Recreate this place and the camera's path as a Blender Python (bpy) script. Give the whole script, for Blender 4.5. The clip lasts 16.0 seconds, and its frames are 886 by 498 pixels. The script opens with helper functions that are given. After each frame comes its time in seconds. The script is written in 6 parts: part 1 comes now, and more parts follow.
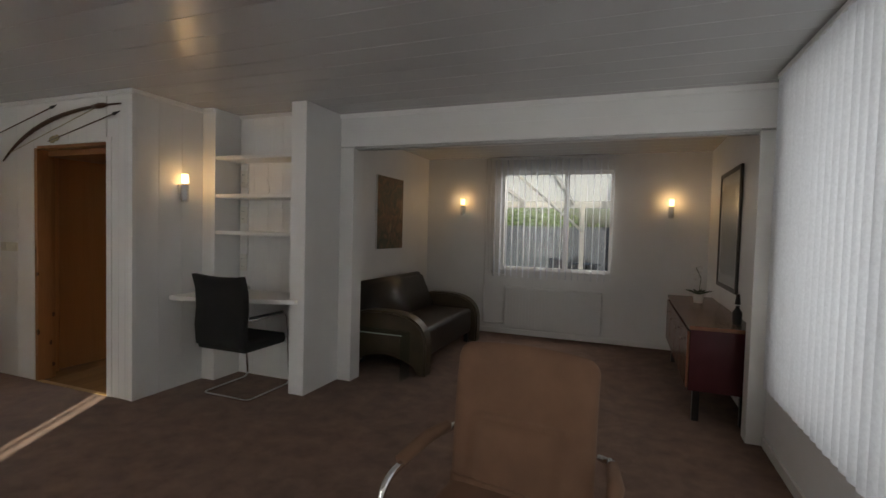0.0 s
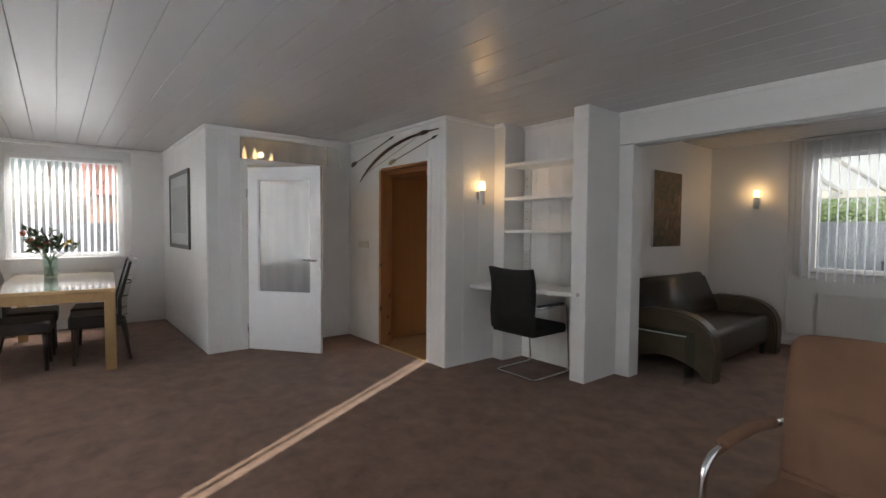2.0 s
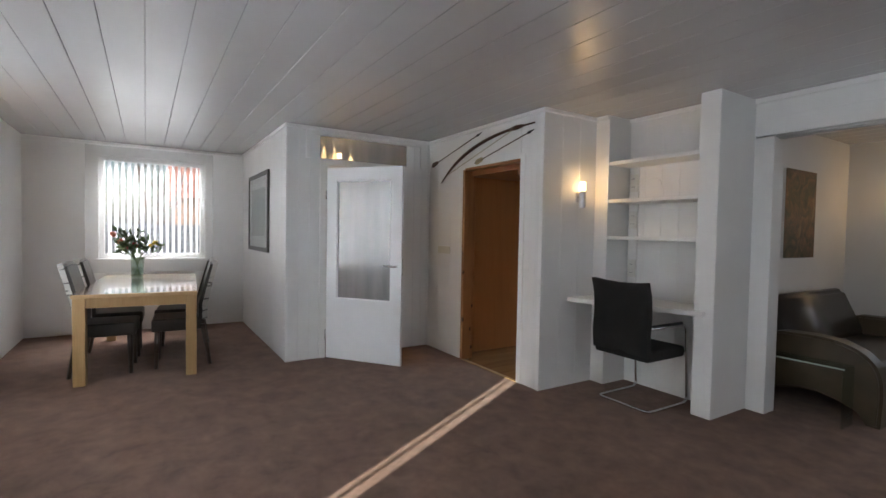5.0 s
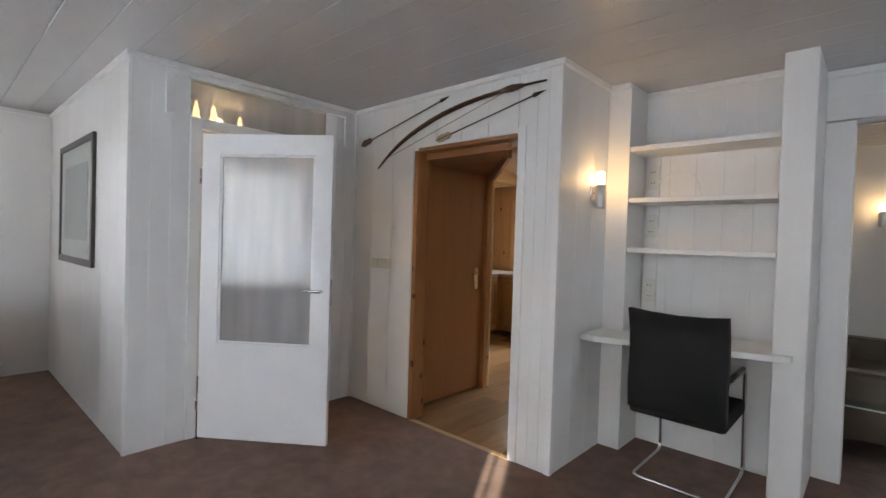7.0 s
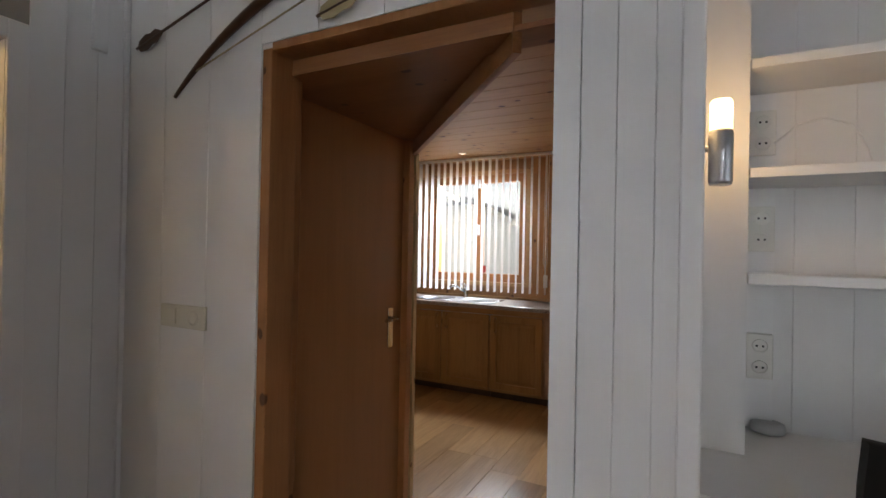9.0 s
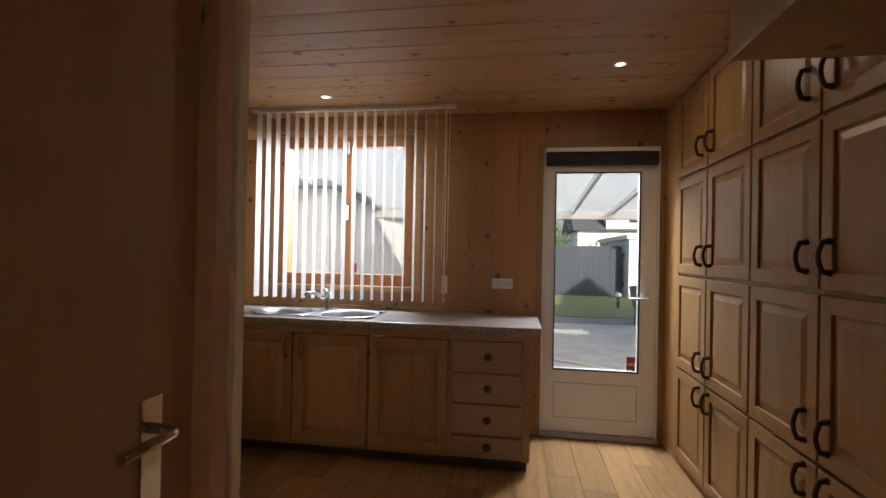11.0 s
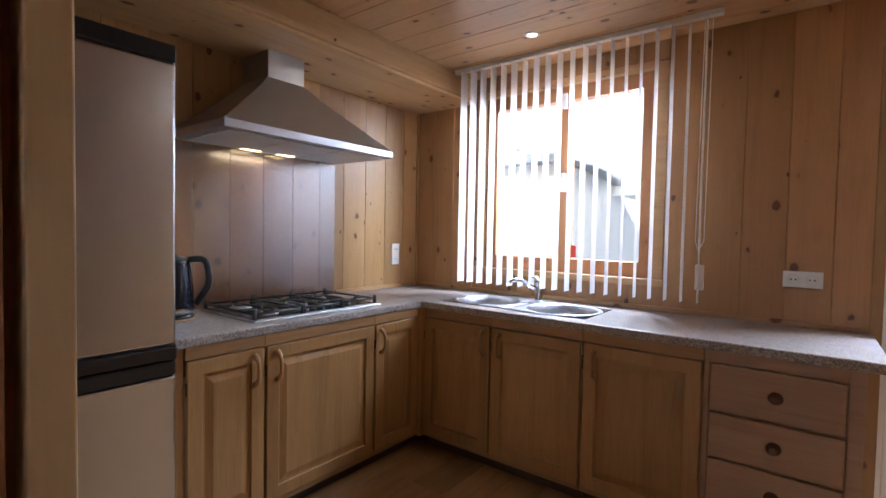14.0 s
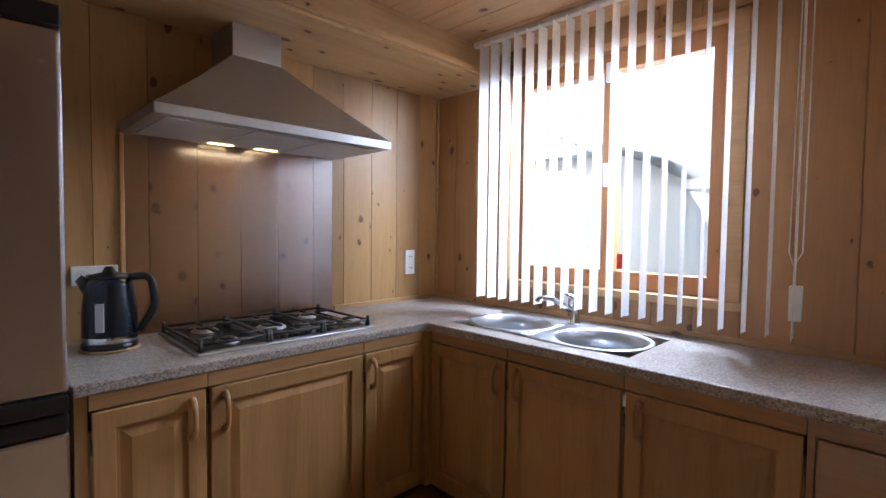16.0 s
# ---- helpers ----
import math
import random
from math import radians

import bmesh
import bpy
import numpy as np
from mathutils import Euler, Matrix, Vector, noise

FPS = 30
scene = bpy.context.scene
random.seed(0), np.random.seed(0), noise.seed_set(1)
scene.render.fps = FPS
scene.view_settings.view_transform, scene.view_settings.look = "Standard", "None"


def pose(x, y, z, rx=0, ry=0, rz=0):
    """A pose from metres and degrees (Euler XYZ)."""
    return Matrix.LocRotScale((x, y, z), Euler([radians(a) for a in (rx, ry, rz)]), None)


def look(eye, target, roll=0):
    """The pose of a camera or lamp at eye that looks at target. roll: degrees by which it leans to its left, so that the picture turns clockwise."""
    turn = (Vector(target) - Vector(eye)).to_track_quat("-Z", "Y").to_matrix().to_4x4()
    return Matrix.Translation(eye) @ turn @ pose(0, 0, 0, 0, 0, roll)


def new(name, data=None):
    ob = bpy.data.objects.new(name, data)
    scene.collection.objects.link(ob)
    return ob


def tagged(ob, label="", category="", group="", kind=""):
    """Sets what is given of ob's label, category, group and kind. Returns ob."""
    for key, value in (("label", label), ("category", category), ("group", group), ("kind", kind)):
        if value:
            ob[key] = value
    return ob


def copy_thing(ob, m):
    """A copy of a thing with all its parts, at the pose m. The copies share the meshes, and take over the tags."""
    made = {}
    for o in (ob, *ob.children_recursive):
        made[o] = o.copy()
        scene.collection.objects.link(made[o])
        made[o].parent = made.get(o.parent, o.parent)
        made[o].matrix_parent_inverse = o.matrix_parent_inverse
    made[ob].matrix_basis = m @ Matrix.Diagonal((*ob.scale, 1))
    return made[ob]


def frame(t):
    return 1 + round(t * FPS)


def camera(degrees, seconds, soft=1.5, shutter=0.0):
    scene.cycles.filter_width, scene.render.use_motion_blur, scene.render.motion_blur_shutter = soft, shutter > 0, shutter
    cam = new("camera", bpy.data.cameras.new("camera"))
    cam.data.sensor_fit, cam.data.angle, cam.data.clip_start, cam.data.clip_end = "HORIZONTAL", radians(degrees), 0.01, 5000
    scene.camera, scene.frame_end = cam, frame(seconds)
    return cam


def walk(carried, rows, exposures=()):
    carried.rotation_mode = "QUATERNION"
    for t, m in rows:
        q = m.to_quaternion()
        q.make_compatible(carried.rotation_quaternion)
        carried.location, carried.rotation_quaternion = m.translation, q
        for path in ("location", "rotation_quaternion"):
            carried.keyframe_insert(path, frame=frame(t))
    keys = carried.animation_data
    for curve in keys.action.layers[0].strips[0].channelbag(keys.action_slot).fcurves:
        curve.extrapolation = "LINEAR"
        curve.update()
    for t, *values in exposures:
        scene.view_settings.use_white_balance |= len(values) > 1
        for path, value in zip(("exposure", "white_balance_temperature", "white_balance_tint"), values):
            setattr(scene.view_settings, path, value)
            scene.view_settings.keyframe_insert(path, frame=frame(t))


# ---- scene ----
cam = camera(85.9, 16.0)
PATH = [
    (0, (0.11, 0.261, 1.423), (-0.608, 2.126, 1.345), 1.5),
    (0.5, (0.088, 0.155, 1.42), (-0.92, 1.881, 1.328), 1.0),
    (1, (0.082, 0.069, 1.406), (-1.149, 1.643, 1.314), 0.7),
    (1.5, (0.065, -0.004, 1.374), (-1.342, 1.415, 1.292), 0.5),
    (2, (0.058, -0.074, 1.369), (-1.49, 1.189, 1.285), 0.4),
    (2.5, (0.092, -0.089, 1.372), (-1.567, 1.025, 1.286), 0.3),
    (3, (0.075, -0.133, 1.352), (-1.64, 0.893, 1.275), 0.3),
    (5.3, (-0.685, -0.026, 1.374), (-2.368, 1.052, 1.312), 1.4),
    (5.5, (-0.85, -0.016, 1.385), (-2.494, 1.121, 1.325), 1.4),
    (6, (-1.219, 0.036, 1.344), (-2.782, 1.284, 1.307), 1.6),
    (6.5, (-1.656, 0.142, 1.351), (-3.108, 1.517, 1.318), 1.8),
    (7, (-2.114, 0.355, 1.377), (-3.464, 1.83, 1.34), 1.8),
    (7.5, (-2.53, 0.625, 1.383), (-3.793, 2.176, 1.355), 1.8),
    (8, (-2.902, 1.01, 1.415), (-4.068, 2.635, 1.377), 1.5),
    (8.5, (-3.227, 1.402, 1.408), (-4.307, 3.086, 1.397), 1.1),
    (9, (-3.532, 1.793, 1.417), (-4.441, 3.574, 1.43), 1.1),
    (9.5, (-3.816, 2.184, 1.452), (-4.519, 4.056, 1.46), 1.5),
    (10, (-4.063, 2.534, 1.457), (-4.534, 4.477, 1.468), 1.7),
    (10.2, (-4.13, 2.636, 1.444), (-4.486, 4.604, 1.467), 1.6),
    (12.3, (-4.36, 3.827, 1.306), (-4.648, 5.806, 1.291), 0.9),
    (12.5, (-4.366, 3.861, 1.322), (-4.788, 5.816, 1.294), 1.2),
    (13, (-4.35, 3.904, 1.326), (-5.15, 5.737, 1.278), 1.0),
    (13.5, (-4.356, 3.901, 1.338), (-5.423, 5.592, 1.275), 1.1),
    (14, (-4.364, 3.896, 1.339), (-5.585, 5.478, 1.269), 1.1),
    (14.5, (-4.396, 3.922, 1.336), (-5.693, 5.443, 1.262), 1.2),
    (15, (-4.409, 3.984, 1.343), (-5.784, 5.434, 1.261), 1.0),
    (15.5, (-4.442, 4.127, 1.362), (-5.868, 5.526, 1.271), 0.9),
    (16, (-4.501, 4.486, 1.39), (-5.911, 5.901, 1.305), 0.7),
]
EXPOSURES = [(0, 0.5, 7000, 10), (0.7, 0.75, 6850, 10), (1.5, 0.95, 6650, 10), (3, 1.12, 6450, 10), (5.5, 1.3, 6300, 10), (7, 1.52, 6250, 10), (8.5, 1.25, 6350, 10), (9.5, 0.6, 6450, 12), (10.2, 0.3, 6800, 12), (12.3, 1.45, 5100, 14), (13.5, 1.4, 5350, 14), (16, 1.28, 5350, 13)]
walk(cam, [(t, look(eye, target, roll)) for t, eye, target, roll in PATH], EXPOSURES)

# ---- daylight ----
SUN = Vector((0.472 * 0.9135, -0.881 * 0.9135, 0.4067))
world = bpy.data.worlds.new("world")
scene.world = world
world.use_nodes = True
sky = world.node_tree.nodes.new("ShaderNodeTexSky")
sky.sky_type, sky.sun_disc = "NISHITA", False
sky.dust_density, sky.ozone_density = 4.0, 0.6
sky.sun_elevation, sky.sun_rotation = radians(24), radians(151.8)
world.node_tree.links.new(sky.outputs[0], world.node_tree.nodes["Background"].inputs[0])
world.node_tree.nodes["Background"].inputs[1].default_value = 0.12
sun = new("sun", bpy.data.lights.new("sun", "SUN"))
sun.data.energy, sun.data.angle, sun.data.color = 5.0, radians(0.5), (1.0, 0.93, 0.76)
sun.matrix_world = look(SUN * 20, (0, 0, 0))


def window_light(name, place, target, width, height, watts, color=(0.86, 0.93, 1.0)):
    """Sky light in the opening of a window."""
    lamp = new(name, bpy.data.lights.new(name, "AREA"))
    lamp.data.shape, lamp.data.size, lamp.data.size_y = "RECTANGLE", width, height
    lamp.data.energy, lamp.data.color = watts, color
    lamp.matrix_world = look(place, target)


def bulb(name, place, watts, radius=0.03, color=(1.0, 0.62, 0.28)):
    lamp = new(name, bpy.data.lights.new(name, "POINT"))
    lamp.data.energy, lamp.data.color, lamp.data.shadow_soft_size = watts, color, radius
    lamp.location = place


WARM, COOL = (1.0, 0.97, 0.94), (0.84, 0.92, 1.0)
window_light("front_window_light", (-2.3, -1.55, 1.5), (-2.3, 1.0, 1.5), 1.3, 1.4, 78, (0.97, 0.97, 0.98))
window_light("street_window_light", (-4.6, -1.55, 1.5), (-4.6, 1.0, 1.5), 1.35, 1.4, 58, (0.97, 0.97, 0.98))
window_light("side_window_light", (1.45, 1.6, 1.42), (-2.0, 1.6, 1.42), 3.9, 1.8, 25, (0.95, 0.97, 1.0))
window_light("dining_window_light", (-8.3, -0.05, 2.75), (-6.9, -0.05, 0.9), 1.2, 0.5, 190, (1.0, 0.97, 0.92))
window_light("sitting_window_light", (-0.76, 7.2, 2.4), (-0.76, 5.6, 0.9), 1.3, 0.4, 12, WARM)
window_light("kitchen_window_light", (-5.4, 7.32, 2.36), (-6.5, 5.4, 1.0), 1.1, 0.5, 100, COOL)
window_light("kitchen_door_light", (-3.68, 7.2, 2.4), (-4.4, 4.8, 0.5), 0.7, 0.5, 115, COOL)


# ---- materials ----
def shader(name, rough=0.5, metal=0.0, coat=0.0):
    m = bpy.data.materials.new(name)
    m.use_nodes = True
    b = m.node_tree.nodes["Principled BSDF"]
    b.inputs["Roughness"].default_value, b.inputs["Metallic"].default_value = rough, metal
    b.inputs["Coat Weight"].default_value = coat
    return m, m.node_tree, b


def coords(nt, scale, shift=True):
    """Object coordinates, scaled and moved on by each object's own random number."""
    tc, mp = nt.nodes.new("ShaderNodeTexCoord"), nt.nodes.new("ShaderNodeMapping")
    nt.links.new(tc.outputs["Object"], mp.inputs[0])
    mp.inputs["Scale"].default_value = scale
    if shift:
        info, mul = nt.nodes.new("ShaderNodeObjectInfo"), nt.nodes.new("ShaderNodeMath")
        mul.operation, mul.inputs[1].default_value = "MULTIPLY", 37.0
        nt.links.new(info.outputs["Random"], mul.inputs[0])
        nt.links.new(mul.outputs[0], mp.inputs["Location"])
    return mp.outputs[0]


def noise_tex(nt, vec, scale, detail=4.0, rough=0.55, distort=0.0):
    n = nt.nodes.new("ShaderNodeTexNoise")
    n.inputs["Scale"].default_value, n.inputs["Detail"].default_value = scale, detail
    n.inputs["Roughness"].default_value, n.inputs["Distortion"].default_value = rough, distort
    nt.links.new(vec, n.inputs["Vector"])
    return n.outputs["Fac"]


def ramp(nt, fac, stops):
    r = nt.nodes.new("ShaderNodeValToRGB")
    for k, (pos, col) in enumerate(stops):
        e = r.color_ramp.elements[k] if k < 2 else r.color_ramp.elements.new(pos)
        e.position, e.color = pos, (*col, 1)
    nt.links.new(fac, r.inputs[0])
    return r.outputs[0]


def mix(nt, fac, a, b, mode="MIX"):
    n = nt.nodes.new("ShaderNodeMix")
    n.data_type, n.blend_type = "RGBA", mode
    for value, slot in ((fac, n.inputs[0]), (a, n.inputs[6]), (b, n.inputs[7])):
        if isinstance(value, (int, float)):
            slot.default_value = value
        elif isinstance(value, tuple):
            slot.default_value = (*value, 1)
        else:
            nt.links.new(value, slot)
    return n.outputs[2]


def bump(nt, b, height, strength, distance=0.002):
    n = nt.nodes.new("ShaderNodeBump")
    n.inputs["Strength"].default_value, n.inputs["Distance"].default_value = strength, distance
    nt.links.new(height, n.inputs["Height"])
    nt.links.new(n.outputs[0], b.inputs["Normal"])


def plain(name, c, rough=0.5, metal=0.0, vary=0.12, scale=6.0, relief=0.15, coat=0.0, grain=120.0):
    """A nearly plain surface with soft stains and a fine grain."""
    m, nt, b = shader(name, rough, metal, coat)
    v = coords(nt, (1, 1, 1))
    dark = tuple(x * (1 - vary) for x in c)
    nt.links.new(ramp(nt, noise_tex(nt, v, scale), [(0.3, dark), (0.7, c)]), b.inputs["Base Color"])
    bump(nt, b, noise_tex(nt, v, grain, 2), relief, 0.001)
    return m


def timber(name, light, dark, axis=2, knots=0.0, rough=0.45, scale=1.0, knot_color=(0.08, 0.03, 0.012), coat=0.0, vary=0.35):
    """Wood with its grain along one axis, and knots."""
    m, nt, b = shader(name, rough, 0.0, coat)
    stretch = [11.0 * scale] * 3
    stretch[axis] = 0.75 * scale
    v = coords(nt, stretch)
    wide = noise_tex(nt, v, 1.0, 5, 0.6, 0.8)
    fine = noise_tex(nt, v, 9.0, 3, 0.6)
    col = ramp(nt, wide, [(0.28, dark), (0.52, light), (0.75, tuple(0.5 * (p + q) for p, q in zip(light, dark)))])
    col = mix(nt, 0.28, col, ramp(nt, fine, [(0.35, dark), (0.6, light)]))
    info = nt.nodes.new("ShaderNodeObjectInfo")
    tone = ramp(nt, info.outputs["Random"], [(0.0, (1 - vary,) * 3), (1.0, (1.0, 1.0, 1.0))])
    col = mix(nt, 1.0, col, tone, "MULTIPLY")
    if knots:
        kv = [11.0] * 3
        kv[axis] = 7.5
        vor = nt.nodes.new("ShaderNodeTexVoronoi")
        warp = nt.nodes.new("ShaderNodeVectorMath")
        warp.operation = "MULTIPLY_ADD"
        soft = nt.nodes.new("ShaderNodeTexNoise")
        soft.inputs["Scale"].default_value = 2.5
        base = coords(nt, kv)
        nt.links.new(base, soft.inputs["Vector"])
        nt.links.new(soft.outputs["Color"], warp.inputs[0])
        warp.inputs[1].default_value = (0.22, 0.22, 0.22)
        nt.links.new(base, warp.inputs[2])
        nt.links.new(warp.outputs[0], vor.inputs["Vector"])
        vor.inputs["Scale"].default_value = 1.0
        # Only some cells carry a knot, and each has its own size.
        own = nt.nodes.new("ShaderNodeSeparateColor")
        nt.links.new(vor.outputs["Color"], own.inputs[0])
        size = nt.nodes.new("ShaderNodeMapRange")
        nt.links.new(own.outputs[0], size.inputs[0])
        for slot, value in zip((1, 2, 3, 4), (0.25, 1.0, 0.1, 1.0)):
            size.inputs[slot].default_value = value
        near = nt.nodes.new("ShaderNodeMath")
        near.operation = "DIVIDE"
        nt.links.new(vor.outputs["Distance"], near.inputs[0])
        nt.links.new(size.outputs[0], near.inputs[1])
        spot = ramp(nt, near.outputs[0], [(knots * 0.6, (0.95, 0.95, 0.95)), (knots * 0.85, (0, 0, 0))])
        halo = ramp(nt, near.outputs[0], [(knots * 0.85, (0.3, 0.3, 0.3)), (knots * 1.9, (0, 0, 0))])
        col = mix(nt, halo, col, tuple(0.7 * q + 0.1 * p for p, q in zip(light, dark)))
        col = mix(nt, spot, col, knot_color)
    nt.links.new(col, b.inputs["Base Color"])
    bump(nt, b, fine, 0.12, 0.001)
    return m


def clear_glass(name, tint=(0.95, 0.97, 0.97), gloss=0.02, sheen=0.035):
    m = bpy.data.materials.new(name)
    m.use_nodes = True
    nt = m.node_tree
    nt.nodes.remove(nt.nodes["Principled BSDF"])
    t, g, x, f, p, s = (nt.nodes.new("ShaderNode" + k) for k in ("BsdfTransparent", "BsdfGlossy", "MixShader", "LayerWeight", "Math", "Math"))
    t.inputs[0].default_value, g.inputs["Roughness"].default_value = (*tint, 1), gloss
    p.operation, p.inputs[1].default_value = "POWER", 4.0
    s.operation, s.inputs[1].default_value, s.inputs[2].default_value = "MULTIPLY_ADD", 0.6, sheen
    nt.links.new(f.outputs["Facing"], p.inputs[0])
    nt.links.new(p.outputs[0], s.inputs[0])
    nt.links.new(s.outputs[0], x.inputs[0])
    nt.links.new(t.outputs[0], x.inputs[1])
    nt.links.new(g.outputs[0], x.inputs[2])
    nt.links.new(x.outputs[0], nt.nodes["Material Output"].inputs[0])
    return m


def cloth_through(name, c, through_share, clear=0.0):
    """Thin cloth: part of the light passes, and of a sheer one part of the view."""
    m = bpy.data.materials.new(name)
    m.use_nodes = True
    nt = m.node_tree
    nt.nodes.remove(nt.nodes["Principled BSDF"])
    d, t, x = (nt.nodes.new("ShaderNode" + k) for k in ("BsdfDiffuse", "BsdfTranslucent", "MixShader"))
    v = coords(nt, (1, 1, 1))
    col = ramp(nt, noise_tex(nt, v, 60, 3), [(0.3, tuple(q * 0.9 for q in c)), (0.7, c)])
    nt.links.new(col, d.inputs[0])
    nt.links.new(col, t.inputs[0])
    x.inputs[0].default_value = through_share
    nt.links.new(d.outputs[0], x.inputs[1])
    nt.links.new(t.outputs[0], x.inputs[2])
    out = x.outputs[0]
    if clear:
        c2, y = nt.nodes.new("ShaderNodeBsdfTransparent"), nt.nodes.new("ShaderNodeMixShader")
        y.inputs[0].default_value = clear
        nt.links.new(out, y.inputs[1])
        nt.links.new(c2.outputs[0], y.inputs[2])
        out = y.outputs[0]
    nt.links.new(out, nt.nodes["Material Output"].inputs[0])
    return m


def glowing(name, c, strength):
    m, nt, b = shader(name, 0.4)
    b.inputs["Base Color"].default_value = (0.8, 0.75, 0.65, 1)
    b.inputs["Emission Color"].default_value, b.inputs["Emission Strength"].default_value = (*c, 1), strength
    return m


def speckled(name):
    """Granite-patterned worktop laminate."""
    m, nt, b = shader(name, 0.28)
    v = coords(nt, (1, 1, 1), False)
    vor = nt.nodes.new("ShaderNodeTexVoronoi")
    vor.inputs["Scale"].default_value = 190
    nt.links.new(v, vor.inputs["Vector"])
    col = ramp(nt, vor.outputs["Color"], [(0.15, (0.05, 0.04, 0.035)), (0.45, (0.27, 0.23, 0.2)), (0.8, (0.5, 0.46, 0.42))])
    col = mix(nt, 0.4, col, ramp(nt, noise_tex(nt, v, 14), [(0.3, (0.22, 0.18, 0.16)), (0.7, (0.42, 0.38, 0.34))]))
    nt.links.new(col, b.inputs["Base Color"])
    return m


def carpet_pile(name):
    m, nt, b = shader(name, 0.95)
    v = coords(nt, (1, 1, 1), False)
    patch = ramp(nt, noise_tex(nt, v, 5.5, 9, 0.72, 0.24), [(0.32, (0.122, 0.068, 0.047)), (0.5, (0.188, 0.106, 0.074)), (0.7, (0.25, 0.147, 0.106))])
    pile = noise_tex(nt, v, 260, 2)
    col = mix(nt, 0.5, patch, ramp(nt, pile, [(0.3, (0.45, 0.45, 0.45)), (0.7, (1.0, 1.0, 1.0))]), "MULTIPLY")
    nt.links.new(col, b.inputs["Base Color"])
    b.inputs["Sheen Weight"].default_value = 0.08
    bump(nt, b, pile, 0.6, 0.004)
    return m


def brushed(name, c, rough, axis=1):
    m, nt, b = shader(name, rough, 1.0)
    stretch = [150.0] * 3
    stretch[axis] = 1.5
    n = noise_tex(nt, coords(nt, stretch), 1.0, 3)
    nt.links.new(ramp(nt, n, [(0.3, tuple(q * 0.94 for q in c)), (0.7, c)]), b.inputs["Base Color"])
    bump(nt, b, n, 0.02, 0.0005)
    return m


def painted_canvas(name, colors, scale):
    m, nt, b = shader(name, 0.6)
    v = coords(nt, (1, 1, 1), False)
    col = ramp(nt, noise_tex(nt, v, scale, 5, 0.65, 1.5), [(0.25 + 0.5 * k / (len(colors) - 1), c) for k, c in enumerate(colors)])
    nt.links.new(col, b.inputs["Base Color"])
    return m


def striped(name):
    """Black and white streaked upholstery."""
    m, nt, b = shader(name, 0.6)
    v = coords(nt, (3, 3, 14), False)
    nt.links.new(ramp(nt, noise_tex(nt, v, 1.6, 3, 0.5, 1.2), [(0.36, (0.05, 0.05, 0.05)), (0.42, (0.5, 0.49, 0.46))]), b.inputs["Base Color"])
    return m


def figured_glass(name):
    """Rolled glass: glossy, with slow waves and a fine ripple."""
    m, nt, b = shader(name, 0.05)
    b.inputs["Transmission Weight"].default_value, b.inputs["IOR"].default_value = 0.55, 1.8
    waves = noise_tex(nt, coords(nt, (11, 11, 1.4), False), 1.0, 2, 0.4)
    ripple = noise_tex(nt, coords(nt, (22, 22, 30), False), 2.0, 2, 0.5, 0.4)
    bump(nt, b, mix(nt, 0.2, waves, ripple), 0.2, 0.008)
    nt.links.new(ramp(nt, waves, [(0.3, (0.5, 0.52, 0.55)), (0.7, (0.66, 0.68, 0.7))]), b.inputs["Base Color"])
    return m


PAINT = plain("white_wall_paint", (0.78, 0.78, 0.77), 0.5, vary=0.05, scale=2.5, relief=0.12)
TRIM = plain("white_gloss_paint", (0.8, 0.8, 0.79), 0.3, vary=0.04)
# White ceiling lacquer greyed down: its dimmer light is put into the colour.
CEIL = plain("dimmed_ceiling_lacquer", (0.57, 0.57, 0.57), 0.25, vary=0.05, scale=1.4, relief=0.05)
DOORWHITE = plain("white_door_lacquer", (0.82, 0.83, 0.84), 0.28, vary=0.03, relief=0.05)
CARPET = carpet_pile("brown_carpet")
PINE = timber("knotty_pine_upright", (0.5, 0.288, 0.107), (0.39, 0.203, 0.07), 2, 0.3, knot_color=(0.1, 0.034, 0.016))
PINE_X = timber("knotty_pine_along_x", (0.49, 0.29, 0.125), (0.38, 0.205, 0.08), 0, 0.3, knot_color=(0.1, 0.034, 0.016))
PINE_Y = timber("knotty_pine_along_y", (0.54, 0.34, 0.15), (0.42, 0.24, 0.095), 1, 0.3, knot_color=(0.1, 0.034, 0.016))
# Darker, redder copy of PINE: shade of the backlit wall put into colour.
PINE_SHADED = timber("shaded_knotty_pine", (0.45, 0.232, 0.086), (0.35, 0.17, 0.06), 2, 0.3, knot_color=(0.1, 0.034, 0.016))
REDWOOD = timber("orange_stained_pine", (0.5, 0.225, 0.078), (0.36, 0.145, 0.045), 2, 0.24)
PASSAGEPINE = timber("brown_stained_pine", (0.36, 0.175, 0.075), (0.25, 0.11, 0.045), 2, 0.24, rough=0.62)
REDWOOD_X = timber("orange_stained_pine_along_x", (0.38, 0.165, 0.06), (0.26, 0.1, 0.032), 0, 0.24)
DOORBROWN = timber("brown_veneer", (0.5, 0.235, 0.085), (0.43, 0.195, 0.067), 2, 0.0, rough=0.4, scale=0.6)
CABINET = timber("cabinet_oak", (0.41, 0.23, 0.082), (0.28, 0.146, 0.048), 2, 0.0, rough=0.38, vary=0.18)
CABINET_X = timber("cabinet_oak_along_x", (0.39, 0.22, 0.09), (0.24, 0.125, 0.046), 0, 0.0, rough=0.38, vary=0.18)
DRAWERWOOD = timber("drawer_wood", (0.42, 0.27, 0.17), (0.30, 0.175, 0.105), 0, 0.06, rough=0.42, vary=0.12)
